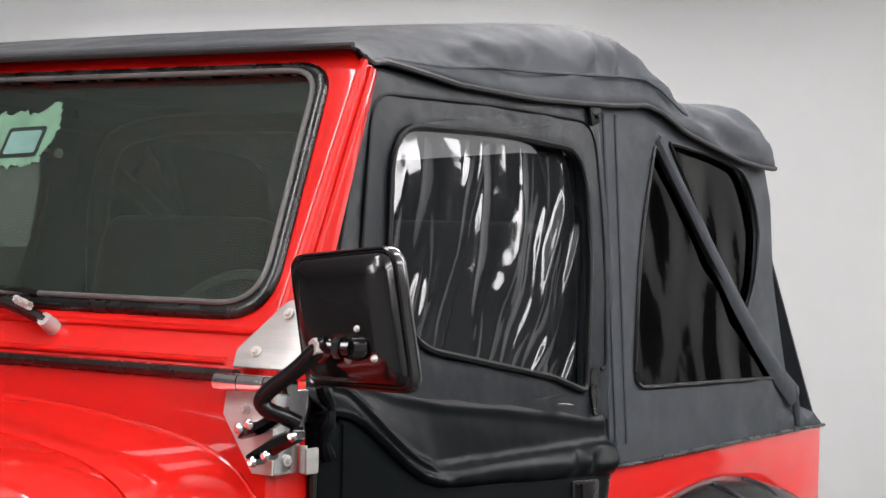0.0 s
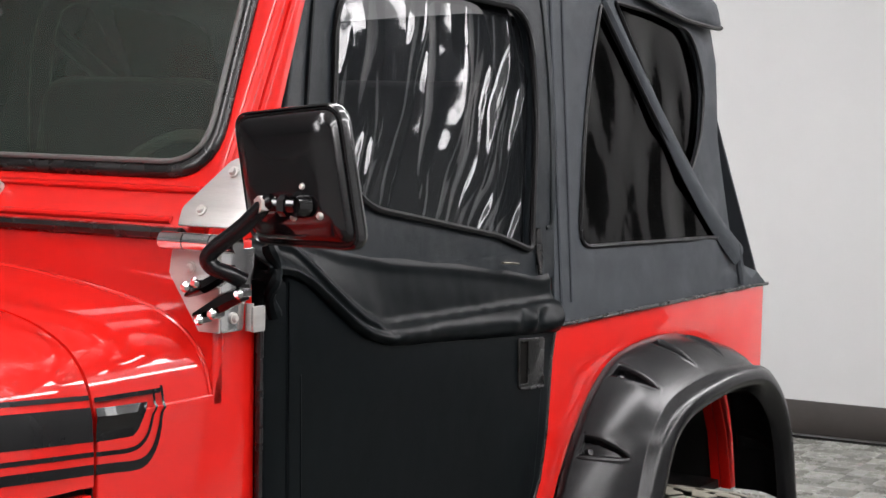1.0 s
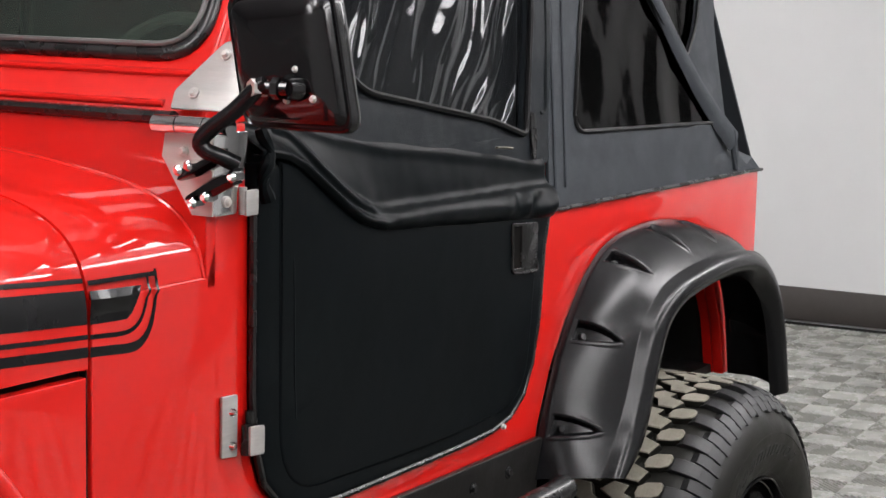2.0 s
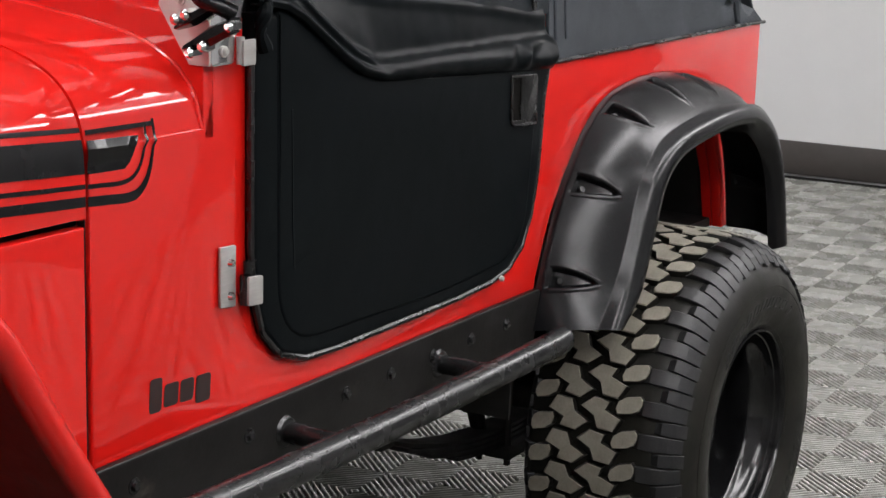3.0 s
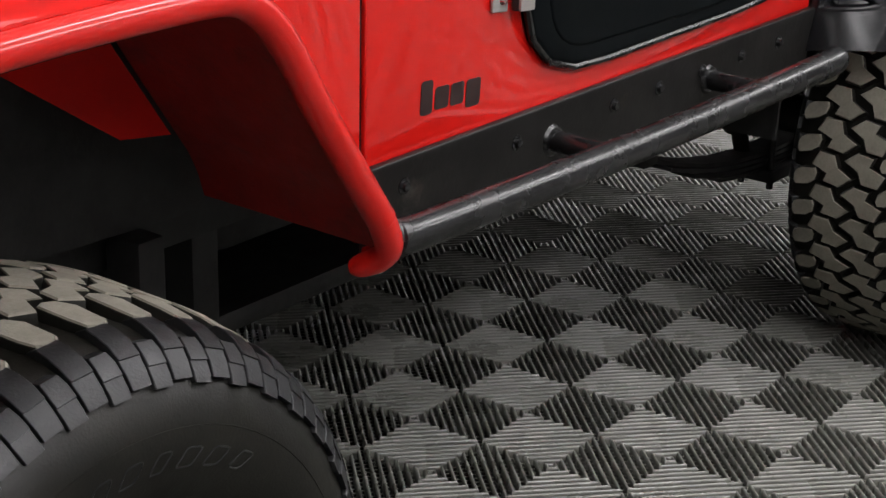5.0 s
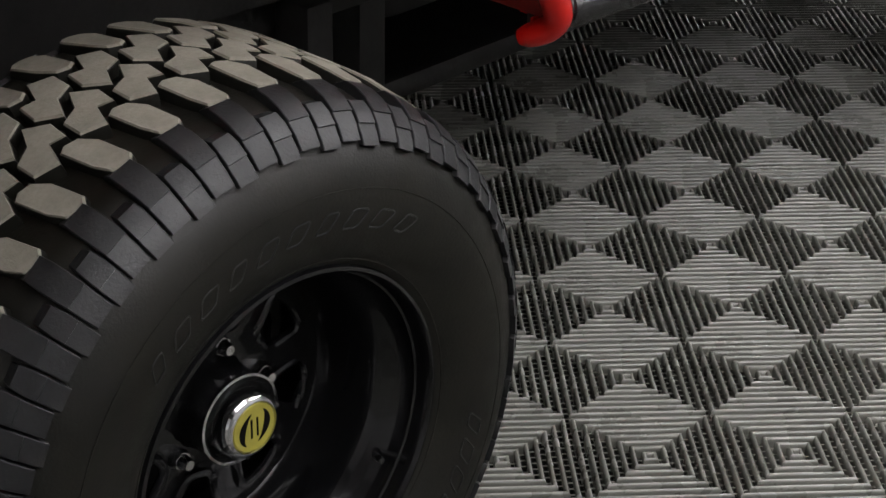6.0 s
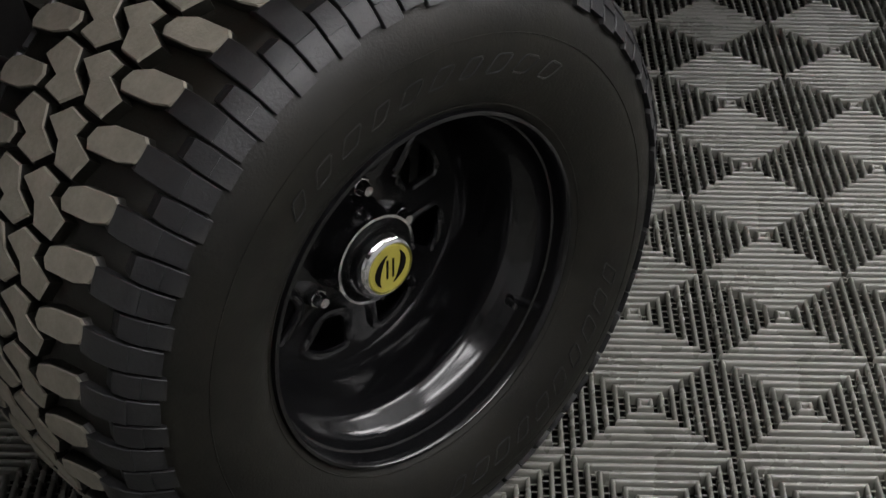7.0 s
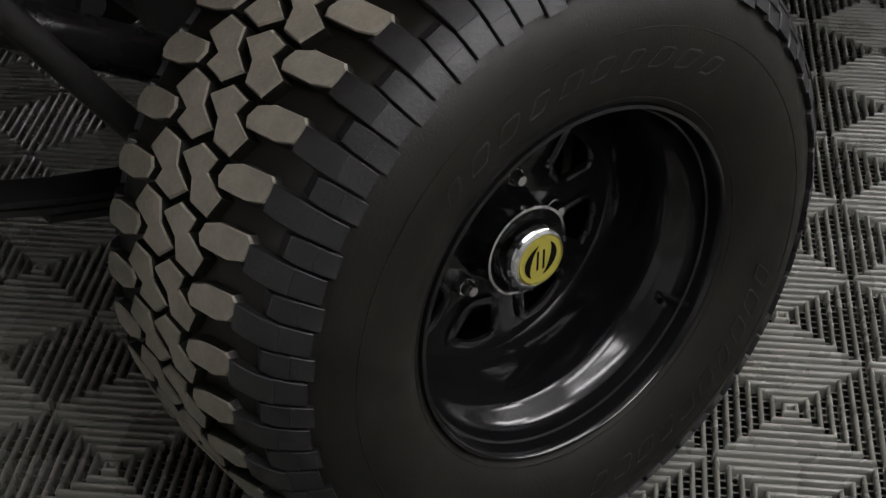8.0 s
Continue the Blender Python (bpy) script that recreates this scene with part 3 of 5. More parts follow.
# bead along the seal's inner edge, coloured pale to draw its highlight
bm = bmesh.new()
tube(bm, [RAKE @ Vector((x, y, -0.010)) for x, y in RUB_IN], 0.0045, 8, closed=True)
part("seal_lip", bm, LIP, rub, "locking lip of the seal, pale grey for its highlight")
bm = plate([rounded([(0.055, 0.09), (0.10, 0.505), (1.40, 0.505), (1.445, 0.09)], 0.06, 6)], 0.005, 0.0, raked(0.006))
part("glass", bm, GLASS, frame_ob, "dark clear windscreen glass", smooth=0)
# embossed lines of the lower frame, and the crease along its side
bm = bmesh.new()
for v, y0, y1 in ((0.062, 0.06, 1.44), (0.014, 0.095, 1.405)):
    tube(bm, [RAKE @ Vector((y0 + (y1 - y0) * k / 12, v, 0.001)) for k in range(13)], 0.0085, 10, flat=0.7)
part("embossed_ribs", bm, RED, frame_ob)
for sgn in (0, 1):
    for dz in (0.0, 0.028):
        bm = bmesh.new()
        pts = [(0.030 + 0.014 * k / 8, -0.01 + 0.53 * k / 8) for k in range(9)]
        tube(bm, [RAKE @ Vector(((1.5 - x) if sgn else x, y, 0.006 + dz * (1.25 - 0.5 * k / 8))) for k, (x, y) in enumerate(pts)], 0.007, 8)
        part("frame_bead", bm, RED, frame_ob)
# side return of the frame, towards the door
for flip in (False, True):
    bm = bmesh.new()
    rows = []
    for y, z in ((0.034, 0.02), (0.028, 0.05), (0.036, 0.082)):
        rows.append([RAKE @ Vector((y + 0.014 * k / 6, -0.01 + 0.535 * k / 6, 0.012 + z * (1.25 - 0.75 * k / 6))) for k in range(7)])
    skin(bm, rows)
    thicken(bm, 0.006)
    part("frame_side", mirrored(bm) if flip else bm, RED, frame_ob)
# rubber strip between frame and cowl
bm = bmesh.new()
tube(bm, [(-1.452, 0.055 + 1.39 * k / 10, 1.381) for k in range(11)], 0.012, 8, flat=0.8)
part("cowl_seal", bm, SEAL, car, "black rubber strip under the windscreen")
# wipers parked on the lower frame
for y0, y1 in ((0.44, 0.80), (1.05, 1.38)):
    wp = RAKE @ Vector((y0, 0.050, -0.012))
    bm = bmesh.new()
    cyl(bm, RAKE @ Vector((y0, 0.048, 0.0)), RAKE @ Vector((y0, 0.050, -0.028)), 0.013, 0.011, 14)
    wiper = part("wiper", bm, STEEL, frame_ob, "windscreen wiper with steel pivot")
    bm = bmesh.new()
    tube(bm, [RAKE @ Vector((y0, 0.050, -0.02)), RAKE @ Vector((y0 + 0.06, 0.066, -0.030)), RAKE @ Vector((y0 + 0.14, 0.085, -0.030)), RAKE @ Vector((y1, 0.11, -0.022))], [0.009, 0.010, 0.007, 0.005], 8)
    part("arm", bm, SEAL, wiper)
    bm = bmesh.new()
    turns = [RAKE @ (Vector((y0 + 0.02 + 0.035 * k / 40, 0.062 + 0.010 * k / 40, -0.044)) + 0.006 * Vector((0, math.cos(k * 1.1), math.sin(k * 1.1)))) for k in range(41)]
    tube(bm, turns, 0.0016, 5)
    part("spring", bm, STEEL, wiper)
    bm = bmesh.new()
    tube(bm, [RAKE @ Vector((y0 + 0.05, 0.100, -0.010)), RAKE @ Vector((y1 + 0.05, 0.120, -0.010))], 0.006, 6)
    part("blade", bm, SEAL, wiper)

# windscreen hinges of stainless plate
def hinge(flip):
    fl = (lambda b: mirrored(b)) if flip else (lambda b: b)
    m = Matrix(((0, 0, 1, -1.4545), (1, 0, 0, 0), (0, 1, 0, 0), (0, 0, 0, 1)))
    bm = plate([[(0.068, 1.360), (0.073, 1.328), (0.021, 1.250), (-0.014, 1.250), (-0.014, 1.360)]], 0.004, 0.0012, m)
    h = part("windscreen_hinge", fl(bm), STEEL, car, "brushed stainless windscreen hinge plates")
    bm = plate([rounded([(-1.452, 1.363), (-1.374, 1.363), (-1.384, 1.300), (-1.398, 1.286), (-1.400, 1.249), (-1.452, 1.249)], 0.006, 2)], 0.004, 0.001, upright(-0.012))
    part("side_leaf", fl(bm), CHROME, h)
    bm = plate([rounded([(0.067, 0.0), (0.070, 0.027), (0.010, 0.106), (-0.024, 0.110), (-0.045, 0.0)], [0.002, 0.006, 0.012, 0.012, 0.002], 4)], 0.004, 0.0012, raked(-0.016))
    part("upper_leaf", fl(bm), DULL, h)
    bm = bmesh.new()
    for a, b in ((0.075, 0.034), (0.033, -0.012), (-0.013, -0.055)):
        cyl(bm, (-1.468, a, 1.3735), (-1.468, b + 0.001, 1.3735), 0.0125, 0.0125, 16)
    part("pin", fl(bm), CHROME, h, "chrome hinge pin")
    spots = [((-1.457, 0.034, 1.337), (-1, 0, 0)), (tuple(RAKE @ Vector((0.034, 0.024, -0.018))), (-0.88, 0, 0.48)), (tuple(RAKE @ Vector((0.001, 0.084, -0.018))), (-0.88, 0, 0.48)), ((-1.425, -0.014, 1.268), (0, -1, 0))]
    for p, d in spots:
        bm = bmesh.new()
        p, d = Vector(p), Vector(d)
        cyl(bm, p, p + d * 0.003, 0.0082, 0.0082, 14)
        cyl(bm, p + d * 0.003, p + d * 0.0075, 0.0062, 0.0038, 12)
        part("bolt", fl(bm), STEEL, h)
    return h


hinge(False)
hinge(True)

# mirror on its bent arm
def mirror(flip):
    fl = (lambda b: mirrored(b)) if flip else (lambda b: b)
    face = Matrix.Translation((-1.43, -0.128, 1.470)) @ Matrix.Rotation(radians(-6), 4, "Z") @ Matrix(((0, 0, 1, 0), (1, 0, 0, 0), (0, 1, 0, 0), (0, 0, 0, 1)))
    shape = [(0.116, 0.078), (0.080, -0.096), (-0.112, -0.094), (-0.071, 0.097)]
    def ring(s, z, inset=0.0):
        pts = rounded([(x * s, y * s) for x, y in shape], 0.026 * s, 6)
        return [face @ Vector((x, y, z)) for x, y in pts]
    bm = bmesh.new()
    rows = [ring(0.92, 0.012), ring(0.99, 0.011), ring(1.015, 0.005), ring(1.02, -0.002), ring(1.005, -0.009), ring(0.98, -0.011), ring(0.955, -0.0085), ring(0.935, -0.0085), ring(0.90, -0.016), ring(0.83, -0.0225), ring(0.55, -0.028), ring(0.25, -0.0295)]
    vs = skin(bm, rows, closed=True)
    bm.faces.new(vs[-1])
    bmesh.ops.recalc_face_normals(bm, faces=bm.faces[:])
    mr = part("door_mirror", fl(bm), GLOSS_BLACK, car, "gloss black rectangular mirror housing")
    bm = bmesh.new()
    vs = skin(bm, [ring(0.93, 0.010), ring(0.92, 0.0125)], closed=True)
    bm.faces.new(vs[1])
    part("mirror_glass", fl(bm), CHROME, mr)
    hub = face @ Vector((-0.034, -0.040, -0.030))
    for a in (75, 205, 325):
        bm = bmesh.new()
        p = face @ Vector((-0.034 + 0.026 * math.cos(radians(a)), -0.040 + 0.027 * math.sin(radians(a)), -0.028))
        cyl(bm, p, p + Vector((-0.005, 0, 0)), 0.0055, 0.003, 10)
        part("screw", fl(bm), STEEL, mr)
    bm = bmesh.new()
    cyl(bm, hub, hub + Vector((-0.018, 0.006, 0.001)), 0.016, 0.014, 14)
    cyl(bm, hub + Vector((-0.014, 0.006, 0.001)), hub + Vector((-0.022, 0.040, 0.001)), 0.010, 0.009, 12)
    cyl(bm, hub + Vector((-0.017, 0.018, 0.001)), hub + Vector((-0.019, 0.027, 0.001)), 0.0145, 0.0145, 6)
    part("ball_joint", fl(bm), GLOSS_BLACK, mr)
    top = hub + Vector((-0.024, 0.048, 0.001))
    bm = bmesh.new()
    pts = smooth_path([top + Vector((0.003, -0.012, 0.006)), top + Vector((0, 0.002, -0.002)), (-1.492, -0.078, 1.400), (-1.500, -0.042, 1.372), (-1.502, -0.030, 1.357), (-1.498, -0.034, 1.345), (-1.486, -0.052, 1.336), (-1.470, -0.066, 1.326)], 5)
    tube(bm, pts, 0.0125, 12, flat=0.9)
    part("arm", fl(bm), PLASTIC, mr, "bent black mirror arm")
    bm = bmesh.new()
    cyl(bm, top + Vector((-0.010, 0.004, 0.0)), top + Vector((0.012, -0.006, 0.0)), 0.012, 0.012, 6)
    part("nut", fl(bm), STEEL, mr)
    for tip, root, tall in (((-1.474, 0.020, 1.303), (-1.478, -0.048, 1.338), 0.020), ((-1.474, 0.006, 1.277), (-1.478, -0.072, 1.312), 0.023)):
        bm = bmesh.new()
        rows = []
        for k in range(7):                # a folded channel, pointed at one end
            q = k / 6
            c = Vector(tip).lerp(Vector(root), q)
            h = tall * (0.35 + 0.65 * min(1.0, q * 2.2)) * (1 - 0.35 * max(0.0, q - 0.6))
            rows.append([c + Vector((0.012, 0, -h * 0.5)), c + Vector((-0.006, 0, -h * 0.62)), c + Vector((-0.016, 0, -h * 0.25)), c + Vector((-0.014, 0, h * 0.3)), c + Vector((-0.004, 0, h * 0.55)), c + Vector((0.012, 0, h * 0.5))])
        vs = skin(bm, rows, closed=True)
        bm.faces.new(vs[0])
        bm.faces.new(vs[-1][::-1])
        bmesh.ops.recalc_face_normals(bm, faces=bm.faces[:])
        part("clamp", fl(bm), GLOSS_BLACK, mr)
    for y, z in ((0.020, 1.314), (0.003, 1.321), (-0.004, 1.271), (-0.026, 1.281), (-0.070, 1.311)):
        bm = bmesh.new()
        cyl(bm, (-1.468, y, z), (-1.491, y - 0.002, z), 0.0078, 0.0078, 6)
        cyl(bm, (-1.491, y - 0.002, z), (-1.496, y - 0.002, z), 0.0078, 0.004, 10)
        part("bolt", fl(bm), CHROME, mr)


mirror(False)
mirror(True)

# ---- doors ----
def door(flip):
    fl = (lambda b: mirrored(b)) if flip else (lambda b: b)
    low = [(x + 0.006 if x < -1.0 else x - 0.006 if x > -0.7 else x, z + 0.005) for x, z in OPENING]
    outline = [(-0.440, 1.175)] + low + [(-1.350, 1.315), (-1.27, 1.312), (-1.18, 1.265), (-1.08, 1.212), (-1.0, 1.192), (-0.75, 1.182)]
    bm = plate([outline], 0.034, 0.010, upright(0.004), 0.06)
    d = part("door", fl(bm), VINYL, car, "black vinyl half door with soft upper")
    inner = rounded([(-1.300, 1.318), (-1.292, 0.815), (-0.80, 0.806), (-0.520, 0.822), (-0.485, 1.162), (-0.75, 1.175), (-1.0, 1.190), (-1.08, 1.210), (-1.18, 1.265), (-1.26, 1.310)], [0.005, 0.11, 0.1, 0.10, 0.005, 0.02, 0.02, 0.02, 0.02, 0.005], 7)
    bm = plate([inner], 0.014, 0.0065, upright(-0.0085), 0.08)
    part("door_skin", fl(bm), VINYL, d)
    bm = bmesh.new()                     # piping round the door's edge
    tube(bm, [(x, -0.008, z) for x, z in low], 0.006, 7)
    part("piping", fl(bm), SEAL, d)
    bm = bmesh.new()
    tube(bm, [(-1.262, -0.0135, 1.17), (-1.258, -0.014, 1.0), (-1.252, -0.0135, 0.93)], 0.003, 6)
    part("crease", fl(bm), VINYL, d)
    # upper frame with its window
    K = 0.14
    out = [(-1.345, 1.30), (-1.292, 1.40), (-1.198, 1.60), (-1.100, 1.842), (-0.72, 1.838), (-0.385, 1.836), (-0.335, 1.80), (-0.336, 1.60), (-0.385, 1.36), (-0.415, 1.25), (-0.60, 1.24), (-1.1, 1.27)]
    win = rounded([(-1.112, 1.49), (-1.052, 1.752), (-0.70, 1.757), (-0.418, 1.742), (-0.428, 1.56), (-0.500, 1.305), (-0.62, 1.338), (-1.04, 1.405)], [0.05, 0.08, 0.1, 0.08, 0.05, 0.02, 0.03, 0.06], 6)
    bm = plate([out, win], 0.018, 0.005, leaning(0.004, K), 0.05)
    ripple(bm, 0.004, 9, 1.0)
    part("upper_frame", fl(bm), SOFT, d, "black vinyl window surround")
    bm = bmesh.new()
    tube(bm, [(x, -0.009 + K * (z - 1.17), z) for x, z in win], 0.006, 7, closed=True)
    part("window_piping", fl(bm), BINDING, d)
    bm = bmesh.new()                     # raised seam round the surround
    seam = rounded([(-1.20, 1.44), (-1.095, 1.80), (-0.70, 1.806), (-0.36, 1.800), (-0.362, 1.60), (-0.41, 1.34)], [0.02, 0.05, 0.1, 0.06, 0.05, 0.02], 5)
    tube(bm, [(x, -0.004 + K * (z - 1.17), z) for x, z in seam], 0.0045, 6)
    part("seam", fl(bm), VINYL, d)
    # slack clear window, hanging in upright folds
    bm = bmesh.new()
    xs = [-1.13 + 0.745 * i / 180 for i in range(181)]
    zs = [1.29 + 0.48 * j / 90 for j in range(91)]
    rows = []
    def crest(v):
        return 1 - min(1.0, abs(noise.noise(v)) * 2.6)
    for z in zs:
        row = []
        for x in xs:
            sag = 1.76 - z
            u = x + 0.16 * sag + 0.95 * sag * sag + 0.025 * noise.noise(Vector((x * 6, z * 7, 2.0)))
            fold = 0.55 * crest(Vector((u * 10, z * 1.4, 5.0))) ** 2 + 0.16 * crest(Vector((u * 21, z * 2.2, 9.0))) ** 2 + 0.8 * noise.noise(Vector((u * 9, z * 4.0, 1.0))) + 0.03 * noise.noise(Vector((x * 26, z * 30, 4.0)))
            fade = min(1.0, 0.25 + sag * 5) * min(1.0, 0.3 + (z - 1.29) * 8)
            row.append((x, 0.012 + K * (z - 1.17) - 0.0130 * fold * fade, z))
        rows.append(row)
    skin(bm, rows)
    from_out = [f for f in bm.faces if not inside((f.calc_center_median().x, f.calc_center_median().z), [(x * 1.0, z) for x, z in grow(win, 0.008)])]
    bmesh.ops.delete(bm, geom=from_out, context="FACES")
    w = part("door_window", fl(bm), VINYL_CLEAR, d, "slack wrinkled clear vinyl window", smooth=3.2)
    # loose skirt of the soft upper: its lower edge rolls out over the half door, one fold runs down to the middle
    LOW = ((-1.353, 1.326), (-1.312, 1.321), (-1.284, 1.316), (-1.2485, 1.3005), (-1.197, 1.2686), (-1.135, 1.2296), (-1.087, 1.2053), (-1.021, 1.1875), (-0.936, 1.1808), (-0.732, 1.1682), (-0.462, 1.154))
    RIDGE = ((-1.353, 1.375), (-1.25, 1.356), (-1.228, 1.338), (-1.1825, 1.298), (-1.136, 1.265), (-1.088, 1.2375), (-1.039, 1.2185), (-0.92, 1.2193), (-0.735, 1.2164), (-0.462, 1.213))
    CREASE = ((-1.353, 1.40), (-1.199, 1.356), (-1.1075, 1.3344), (-0.977, 1.312), (-0.80, 1.2936), (-0.60, 1.2692), (-0.462, 1.248))
    def along(table, x):
        return float(np.interp(x, [p[0] for p in table], [p[1] for p in table]))
    rows = []
    for jx in range(150):
        x = -1.352 + 0.914 * jx / 149
        zl, zr, zc = along(LOW, x), along(RIDGE, x), along(CREASE, x)
        zt = max(1.30, min(1.372, zc + 0.035))
        right = min(1.0, max(0.0, (x + 1.06) / 0.07))
        row = []
        for q in range(45):
            t = (q / 44) ** 1.35
            z = zl + (zt - zl) * t
            up = z - zl
            band = max(zr - zl, 0.012)
            u = min(1.0, up / band)
            tuck = 0.014 * math.exp(-((up - 0.010) / 0.009) ** 2) + 0.009 * math.exp(-((z - zr) / 0.008) ** 2) + 0.006 * (1 - min(1.0, up / 0.12))
            puff = 0.022 * max(0.0, 1 - (2 * u - 1) ** 2) ** 0.6 + 0.004 * math.exp(-((z - zr) / 0.007) ** 2)
            gather = min(1.0, max(0.0, (x + 0.66) / 0.12)) * math.sin(math.pi * u) if up < band else 0.0
            puff += gather * (0.008 * math.sin(78 * x - 26 * z + 2.2 * noise.noise(Vector((x * 12, z * 16, 3.0)))) + 0.004 * noise.noise(Vector((x * 40, z * 40, 1.0))))
            swell = tuck * (1 - right) + puff * right
            swell += 0.0045 * noise.noise(Vector((x * 7 + z * 9, z * 6 - x * 3, 2.0))) * (1 - t) + 0.0016 * noise.noise(Vector((x * 24, z * 30, 6.0))) * (1 - t)
            swell += 0.004 * math.exp(-((z - zc) / 0.010) ** 2)
            y = -0.010 + 0.013 * t + K * max(0.0, z - 1.17) * t - swell
            if q == 0:
                y = -0.006
            row.append(Vector((x, y, z)))
        rows.append(row)
    bm = bmesh.new()
    skin(bm, rows)
    thicken(bm, 0.003)
    part("skirt", fl(bm), VINYL, d, "loose shiny black vinyl skirt with a rolled edge", smooth=3.2)
    bm = bmesh.new()                     # crumpled front corner of the upper
    tube(bm, smooth_path([(-1.342, -0.012, 1.365), (-1.335, -0.022, 1.330), (-1.345, -0.018, 1.295), (-1.335, -0.020, 1.262)], 5), [0.010 + 0.002 * math.sin(k) for k in range(16)], 9)
    part("front_tuck", fl(bm), VINYL, d)
    # handle pocket
    bm = plate([rounded([(-0.598, 1.158), (-0.498, 1.150), (-0.498, 1.058), (-0.592, 1.066)], 0.006, 2), [(-0.590, 1.150), (-0.560, 1.148), (-0.558, 1.074), (-0.588, 1.076)]], 0.006, 0.002, upright(-0.0165))
    hd = part("handle_pocket", fl(bm), SEAL, d, "recessed black door handle")
    # flat near-black sheet that paints the shade inside the handle's hollow
    bm = plate([[(-0.590, 1.150), (-0.560, 1.148), (-0.558, 1.074), (-0.588, 1.076)]], 0.001, 0, upright(-0.0152))
    part("recess_shade", fl(bm), BED, hd)
    bm = bmesh.new()
    tube(bm, [(-0.590, -0.0195, 1.068), (-0.55, -0.0205, 1.064), (-0.503, -0.0205, 1.063), (-0.500, -0.020, 1.080)], 0.0028, 6)
    part("latch_edge", fl(bm), BARE, hd)
    bm = bmesh.new()
    cyl(bm, (-0.612, -0.018, 0.794), (-0.612, -0.024, 0.794), 0.006, 0.004, 10)
    part("screw", fl(bm), STEEL, d)
    # pale scuff where the zip ends, lower rear corner of the window
    bm = bmesh.new()
    tube(bm, [(-0.628, 0.000, 1.292), (-0.60, -0.002, 1.290), (-0.575, -0.002, 1.287)], 0.0035, 6, flat=0.5)
    part("zip_end", fl(bm), TREAD, d)
    bm = bmesh.new()
    tube(bm, [(-0.475, 0.012, 1.345), (-0.478, 0.008, 1.30), (-0.485, 0.0, 1.262)], [0.007, 0.008, 0.004], 7)
    part("zip_end", fl(bm), SEAL, d)
    # hinges: body leaf, door leaf and barrel
    for zc, upper in ((0.942, False), (1.268, True)):
        if not upper:
            bm = plate([rounded([(-1.420, zc + 0.050), (-1.384, zc + 0.048), (-1.384, zc - 0.042), (-1.420, zc - 0.038)], 0.003, 2)], 0.005, 0.0012, upright(-0.004))
            h = part("door_hinge", fl(bm), DULL, car, "stainless door hinge")
            for z in (zc + 0.024, zc - 0.024):
                bm = bmesh.new()
                cyl(bm, (-1.397, -0.0065, z), (-1.397, -0.0125, z), 0.0072, 0.0045, 12)
                part("screw", fl(bm), CHROME, h)
            bm = bmesh.new()
            cyl(bm, (-1.374, -0.016, zc + 0.003), (-1.374, -0.016, zc - 0.040), 0.009, 0.009, 12)
            cyl(bm, (-1.366, -0.014, zc + 0.022), (-1.366, -0.014, zc + 0.004), 0.007, 0.007, 10)
            part("barrel", fl(bm), SEAL, h)
        else:
            bm = bmesh.new()
            cyl(bm, (-1.392, -0.018, zc + 0.018), (-1.392, -0.018, zc - 0.020), 0.006, 0.006, 12)
            h = part("door_hinge", fl(bm), DULL, car, "stainless door hinge")
        bm = plate([rounded([(-1.380 if not upper else -1.395, zc + 0.003 if not upper else zc + 0.014), (-1.346 if not upper else -1.366, zc - 0.001 if not upper else zc + 0.014), (-1.346 if not upper else -1.366, zc - 0.043 if not upper else zc - 0.022), (-1.380 if not upper else -1.395, zc - 0.040 if not upper else zc - 0.022)], 0.003, 2)], 0.005, 0.001, upright(-0.024))
        part("leaf", fl(bm), DULL, h)
    return d


def inside(p, poly):
    x, y = p
    hit = False
    for i in range(len(poly)):
        (x0, y0), (x1, y1) = poly[i - 1], poly[i]
        if (y0 > y) != (y1 > y) and x < (x1 - x0) * (y - y0) / (y1 - y0) + x0:
            hit = not hit
    return hit


def grow(poly, d):
    cx, cy = sum(p[0] for p in poly) / len(poly), sum(p[1] for p in poly) / len(poly)
    out = []
    for x, y in poly:
        v = Vector((x - cx, y - cy))
        v *= 1 + d / max(v.length, 1e-6)
        out.append((cx + v.x, cy + v.y))
    return out


door(False)
door(True)

# ---- soft top ----
top = part("soft_top", plate([rounded([(-1.1, 0.2), (0.4, 0.2), (0.4, 1.3), (-1.1, 1.3)], 0.05)], 0.01, 0.002, Matrix.Translation((0, 0, 1.865))), CANVAS, car, "charcoal canvas soft top with wrinkles")
ROOF = [(-1.205, 1.854, 1.862), (-1.19, 1.848, 1.872), (-1.14, 1.842, 1.880), (-1.07, 1.851, 1.891), (-1.0, 1.846, 1.905), (-0.85, 1.832, 1.934), (-0.6, 1.828, 1.964), (-0.4, 1.834, 1.987), (-0.25, 1.841, 2.0), (-0.15, 1.849, 1.996), (-0.08, 1.840, 1.970), (0.02, 1.808, 1.917), (0.14, 1.786, 1.884), (0.3, 1.760, 1.884), (0.41, 1.752, 1.892), (0.465, 1.750, 1.894), (0.488, 1.750, 1.890), (0.497, 1.752, 1.862)]
def lerp_rows(x):
    for a, b in zip(ROOF, ROOF[1:]):
        if a[0] <= x <= b[0]:
            t = (x - a[0]) / (b[0] - a[0])
            return a[1] + (b[1] - a[1]) * t, a[2] + (b[2] - a[2]) * t
    return ROOF[-1][1:]


